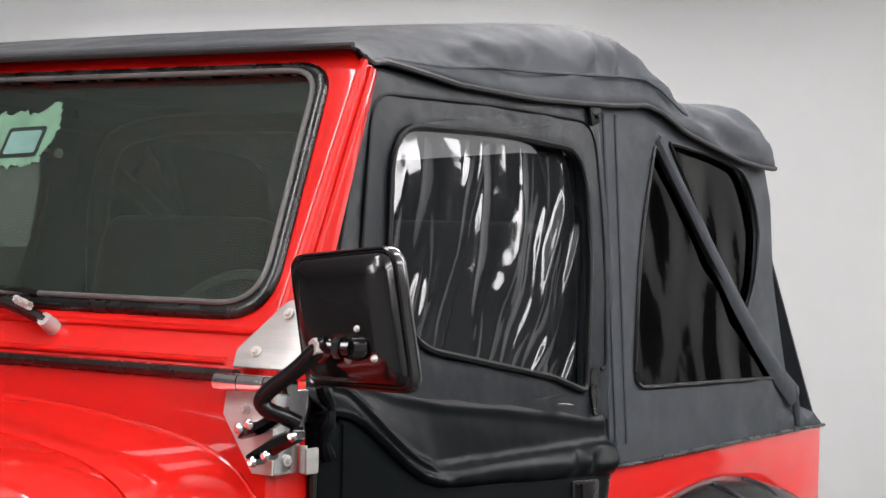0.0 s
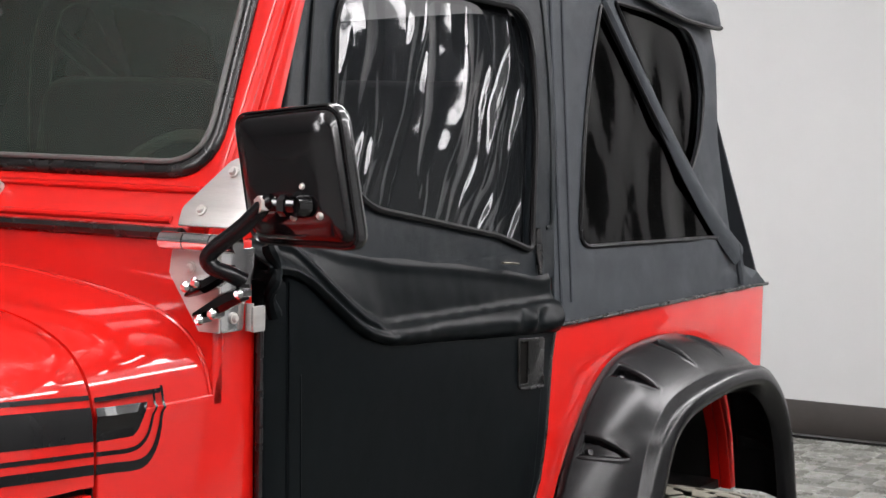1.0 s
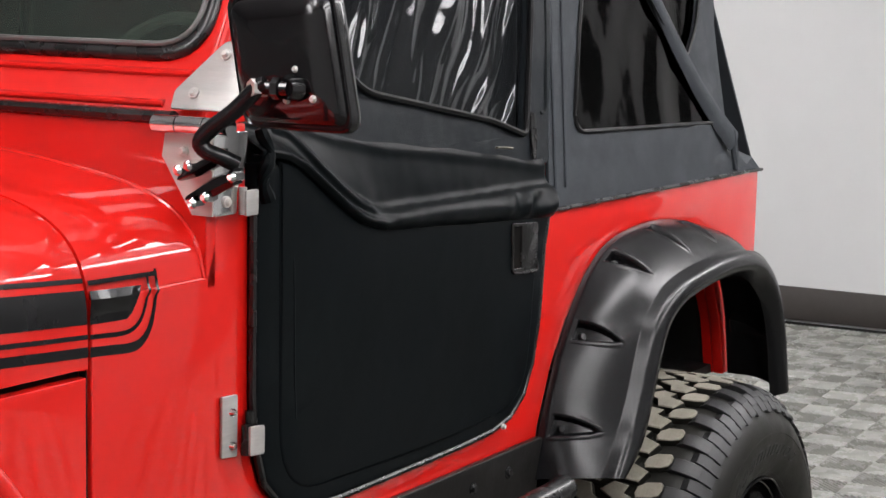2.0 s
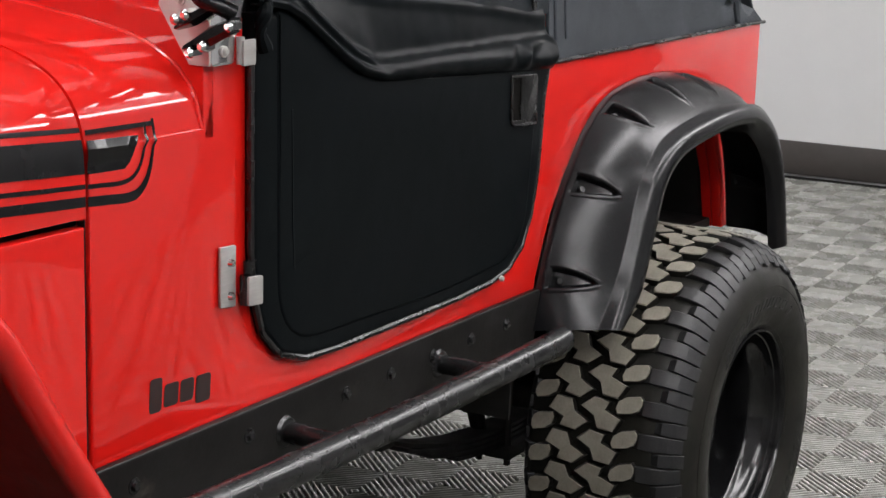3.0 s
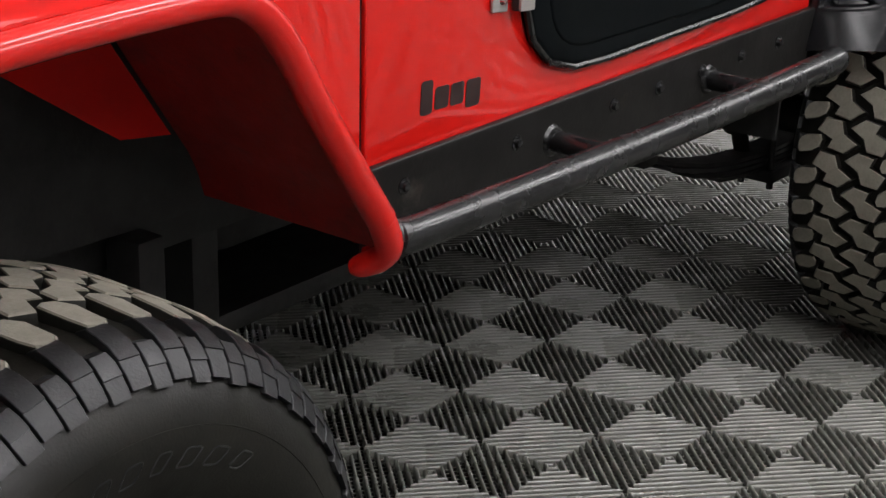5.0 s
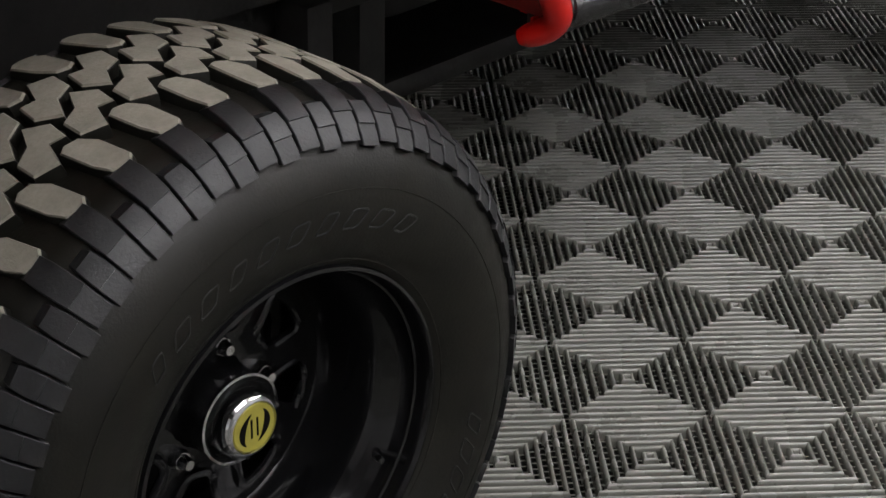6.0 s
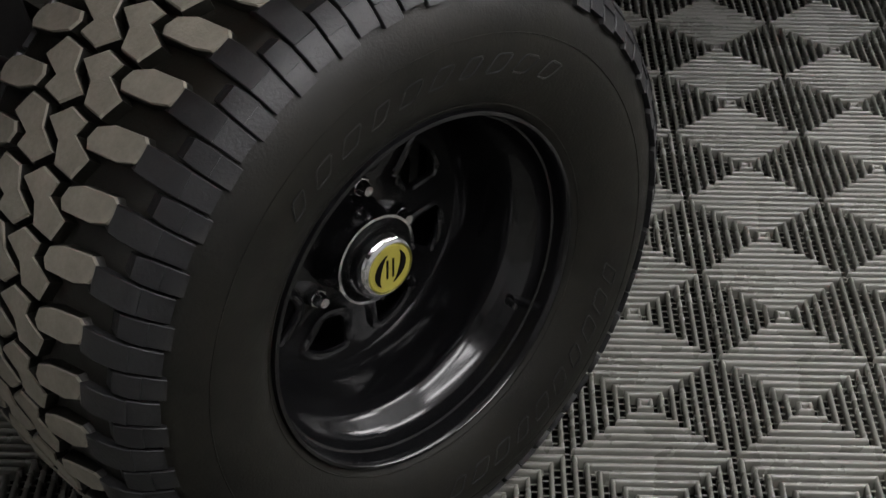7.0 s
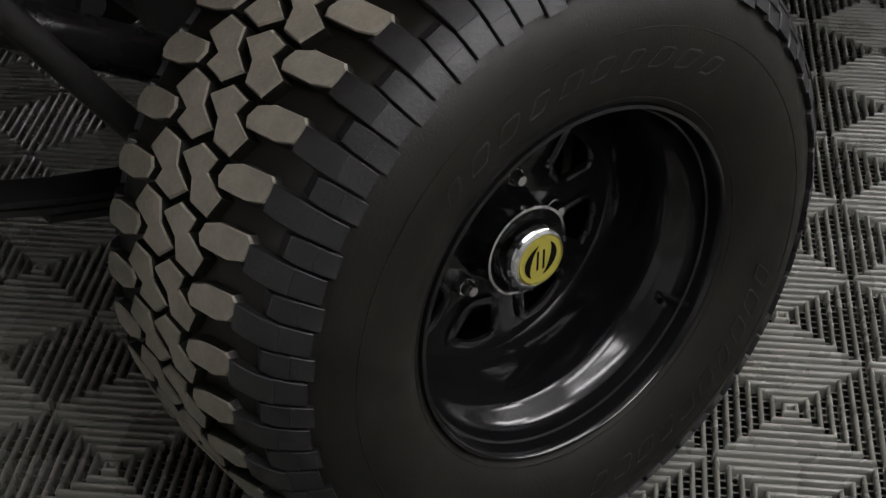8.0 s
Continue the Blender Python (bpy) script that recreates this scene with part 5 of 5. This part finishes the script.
def wheel(cx, cz, flip, front, turn):
    fl = (lambda b: mirrored(b)) if flip else (lambda b: b)
    c = (cx, 0, cz)
    bm = bmesh.new()
    revolve(bm, [(0.200, -0.255), (0.212, -0.262), (0.2145, -0.270), (0.2125, -0.2765), (0.2085, -0.2775), (0.2060, -0.274), (0.2050, -0.266), (0.2030, -0.258), (0.2008, -0.248), (0.1988, -0.2395), (0.1955, -0.2330), (0.1910, -0.2270), (0.1850, -0.2200), (0.1795, -0.2135), (0.1768, -0.207), (0.1755, -0.195), (0.1750, -0.165), (0.1755, -0.150), (0.1725, -0.136), (0.166, -0.127), (0.155, -0.125)], c, 128)
    revolve(bm, [(0.176, -0.150), (0.178, -0.03), (0.20, 0.0), (0.205, -0.014)], c, 64)
    bmesh.ops.recalc_face_normals(bm, faces=bm.faces[:])
    for f in bm.faces:
        m_ = f.calc_center_median() - Vector(c)
        if Vector((m_.x, 0, m_.z)).dot(f.normal) > 0 and m_.y > -0.25:
            f.normal_flip()
    w = part("wheel", fl(bm), WHEEL_BLACK, car, "gloss black deep-dish steel wheel")
    mid = MID + (0.008 if front else 0.0)
    bm = carcass(mid)
    for v in bm.verts:
        v.co += Vector((cx, 0, cz))
        if v.co.z < 0.012:                      # flattened where it stands
            v.co.z = 0.001 + max(0.0, v.co.z + 0.02) * 0.30
    part("tyre", fl(bm), RUBBER, w, "black mud tyre with dusty worn tread", smooth=0.7)
    lay_tread(w, cx, cz, flip, turn, 0.0 if front else -0.10, mid)
    for a0, a1, n in ((134, 58, 10), (-16, -84, 10)):
        for k in range(n):
            bm = moulded_shape(cx, cz, radians(a0 + (a1 - a0) * k / (n - 1)), 0.082 if k % 3 else 0.066, 0.262, 0.283)
            part("sidewall_shape", fl(bm), SHOULDER, w)
    bm = bmesh.new()                            # fine ring above the rim
    for r in (0.222, 0.305):
        tube(bm, [Vector((cx + r * math.cos(2 * math.pi * k / 96), wall_out(r) - 0.0001, cz + r * math.sin(2 * math.pi * k / 96))) for k in range(96)], 0.0008, 5, closed=True)
    part("sidewall_ring", fl(bm), RUBBER, w)
    # disc with its windows
    circle = lambda r, n=64: [(cx + r * math.cos(2 * math.pi * k / n), cz + r * math.sin(2 * math.pi * k / n)) for k in range(n)]
    holes = []
    for k in range(8):
        a = 2 * math.pi * (k + 0.69) / 8
        def pol(r, d):
            return (cx + r * math.cos(a + d), cz + r * math.sin(a + d))
        holes.append(rounded([pol(0.090, -0.19), pol(0.143, -0.265), pol(0.149, 0.0), pol(0.143, 0.265), pol(0.090, 0.19)], [0.012, 0.014, 0.03, 0.014, 0.012], 4))
    bm = plate([circle(0.166)] + holes, 0.006, 0.0015, upright(-0.129), 0.05)
    for v in bm.verts:
        r = math.hypot(v.co.x - cx, v.co.z - cz)
        v.co.y += 0.003 * max(0.0, (r - 0.075) / 0.09)
    disc = part("disc", fl(bm), WHEEL_BLACK, w, "gloss black wheel disc with windows")
    for k, h in enumerate(holes):
        bm = bmesh.new()
        tube(bm, [(x, -0.1325 + 0.003 * max(0.0, (math.hypot(x - cx, z - cz) - 0.075) / 0.09), z) for x, z in h], 0.0062, 10, closed=True)
        part("window_edge", fl(bm), WHEEL_BLACK, w)
    for k in range(5):
        a = 2 * math.pi * (k + 0.11) / 5
        p = Vector((cx + 0.072 * math.cos(a), -0.132, cz + 0.072 * math.sin(a)))
        bm = bmesh.new()
        cyl(bm, p, p + Vector((0, -0.012, 0)), 0.0135, 0.0115, 6)
        cyl(bm, p + Vector((0, -0.012, 0)), p + Vector((0, -0.024, 0)), 0.0095, 0.006, 10)
        part("lug_nut", fl(bm), CHROME, w)
    bm = bmesh.new()
    hub_y = -0.178 if front else -0.168
    revolve(bm, [(0.062, -0.126), (0.0565, -0.134), (0.0535, -0.140), (0.0530, -0.152), (0.0525, hub_y + 0.012), (0.0525, hub_y + 0.004), (0.0530, hub_y - 0.003), (0.050, hub_y - 0.0045), (0.044, hub_y + 0.002), (0.0005, hub_y + 0.002)], c, 80)
    for v in bm.verts:                          # shallow flutes down the sleeve
        a = math.atan2(v.co.z - cz, v.co.x - cx)
        if -0.168 < v.co.y < -0.130:
            sink = 1 - 0.05 * max(0.0, math.cos(10 * a)) ** 2
            v.co.x, v.co.z = cx + (v.co.x - cx) * sink, cz + (v.co.z - cz) * sink
    bmesh.ops.recalc_face_normals(bm, faces=bm.faces[:])
    hub = part("hub", fl(bm), GLOSS_BLACK, w, "black hub sleeve")
    if front:
        bm = bmesh.new()
        revolve(bm, [(0.0515, hub_y - 0.001), (0.0548, hub_y - 0.003), (0.0548, hub_y - 0.006), (0.0520, hub_y - 0.0065)], c, 48)
        part("hub_ring", fl(bm), CHROME, w, "thin chrome ring")
        bm = bmesh.new()
        revolve(bm, [(0.044, hub_y + 0.001), (0.043, hub_y - 0.010), (0.040, hub_y - 0.022), (0.035, hub_y - 0.028), (0.0315, hub_y - 0.029), (0.0312, hub_y - 0.025)], c, 40)
        bmesh.ops.recalc_face_normals(bm, faces=bm.faces[:])
        part("locking_hub", fl(bm), CHROME, w, "chrome locking hub with a yellow dial")
        bm = bmesh.new()
        revolve(bm, [(0.031, hub_y - 0.026), (0.029, hub_y - 0.0285), (0.0004, hub_y - 0.0285)], c, 36)
        bmesh.ops.recalc_face_normals(bm, faces=bm.faces[:])
        dial = part("dial", fl(bm), YELLOW, w, "worn yellow selector dial")
        for sgn in (-1, 1):
            bm = bmesh.new()
            arc = []
            for k in range(9):
                t = radians(-48 + 96 * k / 8)
                arc.append(Vector((cx + sgn * (0.030 * math.cos(t) - 0.0105) * 0.9 + 0.006 * math.sin(t), hub_y - 0.0292, cz + 0.026 * math.sin(t))))
            tube(bm, arc, [0.0006, 0.002, 0.0034, 0.0044, 0.0048, 0.0044, 0.0034, 0.002, 0.0006], 6, up=(0, 1, 0), flat=0.25)
            part("dial_slot", fl(bm), BED, w)
        for x0, n in ((-0.0042, 1), (0.0042, 1)):
            bm = bmesh.new()
            box(bm, cx + x0 - 0.0012, cx + x0 + 0.0012, hub_y - 0.0293, hub_y - 0.0284, cz - 0.012, cz + 0.012)
            part("dial_bar", fl(bm), BED, w)
        for k in range(6):
            a = 2 * math.pi * (k + 0.3) / 6
            bm = bmesh.new()
            p = Vector((cx + 0.0375 * math.cos(a), hub_y - 0.020, cz + 0.0375 * math.sin(a)))
            cyl(bm, p, p + Vector((0, -0.006, 0)), 0.003, 0.003, 6)
            part("hub_screw", fl(bm), UNDER, w)
    bm = bmesh.new()
    a = radians(-32 if front else 190)
    p = Vector((cx + 0.183 * math.cos(a), -0.236, cz + 0.183 * math.sin(a)))
    cyl(bm, p, p + Vector((-0.010 * math.cos(a), -0.020, -0.010 * math.sin(a))), 0.0045, 0.0035, 8)
    part("valve", fl(bm), SEAL if front else BLUE, w)
    bm = bmesh.new()
    revolve(bm, [(0.165, -0.05), (0.165, -0.035), (0.0005, -0.035)], c, 32)
    part("brake_drum", fl(bm), UNDER, w)


BLUE = material("blue_valve_cap", (0.02, 0.06, 0.35), 0.4)
WHEEL_Z = 0.390
wheel(-2.371, WHEEL_Z, False, True, 0.031)
wheel(-2.375, WHEEL_Z, True, True, 0.10)
wheel(0.0, WHEEL_Z, False, False, 0.06)
wheel(0.0, WHEEL_Z, True, False, 0.02)

# ---- chassis ----
for flip in (False, True):
    fl = (lambda b: mirrored(b)) if flip else (lambda b: b)
    bm = bmesh.new()
    box(bm, -3.1, 0.66, 0.34, 0.42, 0.55, 0.67, bevel=0.008)
    part("frame_rail", fl(bm), UNDER, car)
    for cx in (-2.375, 0.0):
        bm = bmesh.new()
        for k, (half, dz) in enumerate(((0.55, 0.0), (0.46, -0.012), (0.36, -0.024), (0.26, -0.036))):
            pts = [(cx + half * (2 * q / 10 - 1), 0.255 + 0.0005 * k, 0.315 + 0.105 * (2 * q / 10 - 1) ** 2 * (half / 0.55) ** 2 + dz) for q in range(11)]
            skin(bm, [[(x, y, z) for x, y, z in pts], [(x, y + 0.06, z) for x, y, z in pts]])
        thicken(bm, 0.008)
        part("leaf_spring", fl(bm), UNDER, car)
        bm = bmesh.new()
        cyl(bm, (cx - 0.115, 0.30, 0.37), (cx - 0.22, 0.34, 0.82), 0.034, 0.034, 16)
        cyl(bm, (cx - 0.095, 0.295, 0.29), (cx - 0.12, 0.302, 0.38), 0.018, 0.018, 12)
        part("shock_absorber", fl(bm), UNDER, car)
        bm = bmesh.new()
        box(bm, cx + 0.51, cx + 0.56, 0.25, 0.32, 0.40, 0.62, bevel=0.006)
        part("spring_shackle", fl(bm), UNDER, car)
        bm = bmesh.new()
        box(bm, cx - 0.57, cx - 0.52, 0.25, 0.32, 0.40, 0.62, bevel=0.006)
        part("spring_hanger", fl(bm), UNDER, car)
        bm = bmesh.new()
        box(bm, cx - 0.075, cx + 0.075, 0.235, 0.335, 0.245, 0.275, bevel=0.006)
        for dx in (-0.055, 0.055):
            cyl(bm, (cx + dx, 0.25, 0.23), (cx + dx, 0.25, 0.45), 0.008, 0.008, 8)
            cyl(bm, (cx + dx, 0.32, 0.23), (cx + dx, 0.32, 0.45), 0.008, 0.008, 8)
        part("spring_plate", fl(bm), UNDER, car)
for cx in (-2.375, 0.0):
    bm = bmesh.new()
    cyl(bm, (cx, -0.03, WHEEL_Z), (cx, 1.53, WHEEL_Z), 0.042, 0.042, 18)
    bmesh.ops.create_uvsphere(bm, u_segments=18, v_segments=12, radius=0.14, matrix=Matrix.Translation((cx, 0.85 if cx < -1 else 0.75, WHEEL_Z)))
    part("axle", bm, UNDER, car)
bm = bmesh.new()
cyl(bm, (-2.22, 0.05, 0.40), (-2.22, 1.45, 0.40), 0.018, 0.018, 12)
part("tie_rod", bm, UNDER, car)
bm = bmesh.new()
cyl(bm, (-2.86, 0.15, 0.745), (-2.56, 0.17, 0.35), 0.017, 0.017, 14)
part("track_rod", bm, UNDER, car)
bm = bmesh.new()
cyl(bm, (-2.84, 0.22, 0.66), (-2.60, 0.20, 0.535), 0.030, 0.030, 16)
damper = part("front_damper", bm, BARE, car, "black steering damper with a rusty end")
bm = bmesh.new()
cyl(bm, (-2.602, 0.20, 0.536), (-2.575, 0.199, 0.523), 0.024, 0.020, 14)
part("boot", bm, RUST, damper)
bm = bmesh.new()
cyl(bm, (-2.62, 0.32, 0.56), (-2.52, 1.20, 0.42), 0.016, 0.016, 12)
part("drag_link", bm, UNDER, car)
bm = bmesh.new()
cyl(bm, (-2.55, 0.34, 0.58), (-2.30, 0.50, 0.50), 0.024, 0.024, 12)
part("steering_damper", bm, RUST, car)
bm = bmesh.new()
cyl(bm, (-1.1, 0.75, 0.52), (-0.12, 0.75, 0.42), 0.032, 0.032, 14)
part("drive_shaft", bm, UNDER, car)
bm = bmesh.new()
box(bm, -1.55, -0.95, 0.42, 1.08, 0.46, 0.66, bevel=0.03)
part("transfer_case", bm, UNDER, car)
# unseen plate, added to stop light passing forward under the vehicle
bm = bmesh.new()
box(bm, -1.62, -0.82, 0.36, 1.14, 0.36, 0.40, bevel=0.012)
box(bm, -1.66, -1.60, 0.36, 1.14, 0.37, 0.60, bevel=0.012)
part("floor_light_block", bm, UNDER, car)
bm = bmesh.new()
cyl(bm, (-0.72, 1.02, 0.46), (-0.22, 1.05, 0.50), 0.085, 0.085, 20)
part("muffler", bm, UNDER, car)
bm = bmesh.new()
box(bm, 0.22, 0.60, 0.30, 1.20, 0.38, 0.62, bevel=0.04)
part("rear_tank", bm, UNDER, car)
bm = bmesh.new()
box(bm, -2.75, -1.55, 0.45, 1.05, 0.60, 1.15, bevel=0.04)
part("engine", bm, UNDER, car)
bm = bmesh.new()
box(bm, -0.95, -0.42, 0.10, 0.32, 0.50, 0.64, bevel=0.03)
part("fuel_tank", bm, UNDER, car)
bm = bmesh.new()
tube(bm, smooth_path([(-1.6, 0.45, 0.55), (-1.2, 0.36, 0.52), (-0.8, 0.30, 0.47), (-0.45, 0.26, 0.50), (-0.30, 0.22, 0.56)], 5), 0.026, 12)
part("exhaust", bm, RUST, car)
bm = bmesh.new()
cyl(bm, (-0.40, 0.16, 0.62), (-0.36, 0.17, 0.48), 0.016, 0.016, 12)
part("shock_body", bm, BARE, car)

# ---- cabin ----
bm = bmesh.new()
box(bm, -1.36, -1.18, 0.08, 1.42, 1.12, 1.40, bevel=0.03)
part("dashboard", bm, CABIN, car)
for y in (0.42, 1.08):
    bm = bmesh.new()
    box(bm, -0.95, -0.45, y - 0.24, y + 0.24, 0.95, 1.10, bevel=0.05, seg=3)
    seat = part("seat", bm, CABIN, car, "black high-backed bucket seat")
    bm = bmesh.new()
    box(bm, -0.50, -0.36, y - 0.24, y + 0.24, 1.05, 1.62, bevel=0.06, seg=3, m=Matrix.Translation((-0.43, 0, 1.05)) @ Matrix.Rotation(radians(12), 4, "Y") @ Matrix.Translation((0.43, 0, -1.05)))
    part("backrest", bm, CABIN, seat)
bm = bmesh.new()
ring = [Vector((-1.02 + 0.07 * math.sin(2 * math.pi * k / 40), 0.43 + 0.165 * math.cos(2 * math.pi * k / 40), 1.355 + 0.15 * math.sin(2 * math.pi * k / 40))) for k in range(40)]
tube(bm, ring, 0.011, 8, closed=True)
steer = part("steering_wheel", bm, TRIM_GREY, car, "thin dark steering wheel")
bm = bmesh.new()
for a in (0.3, math.pi - 0.3, -math.pi / 2):
    tube(bm, [(-1.02, 0.44, 1.36), (-1.02 + 0.07 * math.sin(a), 0.43 + 0.165 * math.cos(a), 1.355 + 0.15 * math.sin(a))], 0.010, 6)
cyl(bm, (-1.02, 0.44, 1.36), (-1.22, 0.44, 1.27), 0.022, 0.022, 12)
part("spokes", bm, CABIN, steer)
bm = bmesh.new()
tube(bm, smooth_path([(-0.32, 0.16, 0.74), (-0.33, 0.15, 1.30), (-0.34, 0.17, 1.70), (-0.34, 0.30, 1.80), (-0.34, 0.75, 1.81), (-0.34, 1.20, 1.80), (-0.34, 1.33, 1.70), (-0.33, 1.35, 1.30), (-0.32, 1.34, 0.74)], 6), 0.024, 12)
part("roll_bar", bm, CABIN, car, "black tubular roll bar")
for y in (0.17, 1.33):
    bm = bmesh.new()
    tube(bm, smooth_path([(-0.33, y, 1.72), (-0.05, y, 1.55), (0.45, y, 1.12)], 5), 0.022, 10)
    part("roll_brace", bm, CABIN, car)
    bm = bmesh.new()
    tube(bm, [(-1.10, y - 0.03 if y < 1 else y + 0.03, 1.83), (-0.34, y, 1.80)], 0.014, 8)
    part("bow_rail", bm, CABIN, car)
bm = bmesh.new()
box(bm, 0.05, 0.45, 0.35, 1.15, 0.72, 1.12, bevel=0.05)
part("rear_seat", bm, CABIN, car)
PAD = material("pale_blue_pad", (0.36, 0.55, 0.58), 0.4, 0, 0.15, 30)
# interior mirror on its smeared adhesive patch
pat = [(0.71 + 0.0, 0.470), (0.735, 0.462), (0.78, 0.455), (0.84, 0.452), (0.865, 0.440), (0.868, 0.36), (0.862, 0.335), (0.83, 0.338), (0.80, 0.348), (0.75, 0.350), (0.715, 0.352), (0.705, 0.375), (0.695, 0.41), (0.700, 0.44)]
pat = [(x - 0.080, y - 0.012) for x, y in pat]
pat = [(x + 0.012 * noise.noise(Vector((i * 1.7, 0.3, 0))), y + 0.012 * noise.noise(Vector((0.4, i * 1.3, 5)))) for i, (x, y) in enumerate([(a[0] + (b[0] - a[0]) * t / 6, a[1] + (b[1] - a[1]) * t / 6) for a, b in zip(pat, pat[1:] + pat[:1]) for t in range(6)])]
bm = plate([pat], 0.001, 0, raked(0.0095))
part("adhesive_patch", bm, PATCH, frame_ob, "ragged pale green adhesive patch")
bm = plate([rounded([(0.640, 0.415), (0.725, 0.412), (0.725, 0.352), (0.640, 0.356)], 0.008, 3)], 0.0006, 0.0, raked(0.0088))
button = part("mirror_foot", bm, CABIN, frame_ob, "dark foot of the interior mirror")
bm = plate([rounded([(0.648, 0.407), (0.717, 0.404), (0.717, 0.360), (0.648, 0.364)], 0.006, 3)], 0.0004, 0.0, raked(0.0083))
part("pad", bm, PAD, button, "pale blue pad")
bm = plate([rounded([(0.662, 0.43), (0.72, 0.425), (0.77, 0.41), (0.77, 0.355), (0.72, 0.35), (0.665, 0.358)], 0.01, 3)], 0.02, 0.005, raked(0.03))
im = part("interior_mirror", bm, GLOSS_BLACK, frame_ob, "interior mirror")
bm = bmesh.new()
tube(bm, [RAKE @ Vector((0.615, 0.375, 0.03)), RAKE @ Vector((0.70, 0.39, 0.045)), RAKE @ Vector((0.87, 0.40, 0.05))], 0.009, 8)
part("mirror_stem", bm, CHROME, im)

# ---- ribbed floor tiles, the nearest as objects of their own ----
def tile_faces():
    """Ribs of one tile of two by two squares: vertices and faces."""
    verts, faces = [], []
    n = 7
    step = math.sqrt(2) / D
    cut = [(-0.0038, -0.020), (-0.0037, -0.0085), (-0.0033, -0.0032), (-0.0020, -0.0009), (0.0, 0.0), (0.0020, -0.0009), (0.0033, -0.0032), (0.0037, -0.0085), (0.0038, -0.020)]
    for su in (-1, 1):
        for sv in (-1, 1):
            for k in range(2 * n):
                c = (k + 0.5) / n
                base = len(verts)
                for d, z in cut:
                    cc = min(max(c + d * step, 0.0), 2.0)
                    for u, v in ((min(1.0, cc), max(0.0, cc - 1)), (max(0.0, cc - 1), min(1.0, cc))):
                        verts.append((su * u * D, sv * v * D, z))
                for q in range(len(cut) - 1):
                    f = (base + 2 * q, base + 2 * q + 1, base + 2 * q + 3, base + 2 * q + 2)
                    faces.append(f if su * sv < 0 else f[::-1])
            # low bridges that tie neighbouring ribs together
            for k in range(2 * n - 1):
                c = (k + 1) / n
                half = min(c, 2 - c)
                for q in range(-7, 8):
                    e = (q + 0.5 * (k % 2)) / n * 0.95
                    if abs(e) + 0.03 > half:
                        continue
                    base = len(verts)
                    for dc, de in ((-0.075, -0.016), (0.075, -0.016), (0.075, 0.016), (-0.075, 0.016)):
                        cc, ee = c + dc, e + de
                        verts.append((su * (cc + ee) / 2 * D, sv * (cc - ee) / 2 * D, -0.0095))
                    f = (base, base + 1, base + 2, base + 3)
                    faces.append(f if su * sv < 0 else f[::-1])
    return verts, faces


TV, TF = tile_faces()
tile_mesh = bpy.data.meshes.new("tile")
tile_mesh.from_pydata(TV, [], TF)
tile_mesh.materials.append(TILE)
tile_mesh.update()
tile_mesh.shade_smooth()
near, rest = [], []
for i in range(-22, 16):
    for j in range(-20, 24):
        m_, n_ = 2 * i, 2 * j
        p = ORIGIN + EU * (m_ * D) + EV * (n_ * D)
        q = ROOM.inverted() @ p
        if RX0 + 0.2 < q.x < RX1 - 0.15 and -3.7 < q.y < 4.6 and -6.4 < p.x < 5.3:
            (near if -2.75 < p.x < 1.9 and -1.75 < p.y < 2.3 else rest).append(p)
near.sort(key=lambda p: (p - Vector((-1.3, -0.3, 0))).length)
rest += near[295:]
near = near[:295]
BASE = Matrix(((EU.x, EV.x, 0, 0), (EU.y, EV.y, 0, 0), (0, 0, 1, 0), (0, 0, 0, 1)))
for p in near:
    ob = new("tile", tile_mesh)
    ob.matrix_world = Matrix.Translation(p) @ BASE
    ob.parent = floor
A = np.array(TV)
Fx = np.array(TF)
allv, allf = [], []
B3 = np.array(BASE.to_3x3())
for k, p in enumerate(rest):
    allv.append(A @ B3.T + np.array(p))
    allf.append(Fx + k * len(A))
me = bpy.data.meshes.new("far_tiles")
me.from_pydata(np.concatenate(allv).tolist(), [], np.concatenate(allf).tolist())
me.materials.append(TILE)
me.update()
me.shade_smooth()
far = new("far_tiles", me)
far.parent = floor
tagged(far, "grey ribbed plastic floor tiles", kind="stuff")
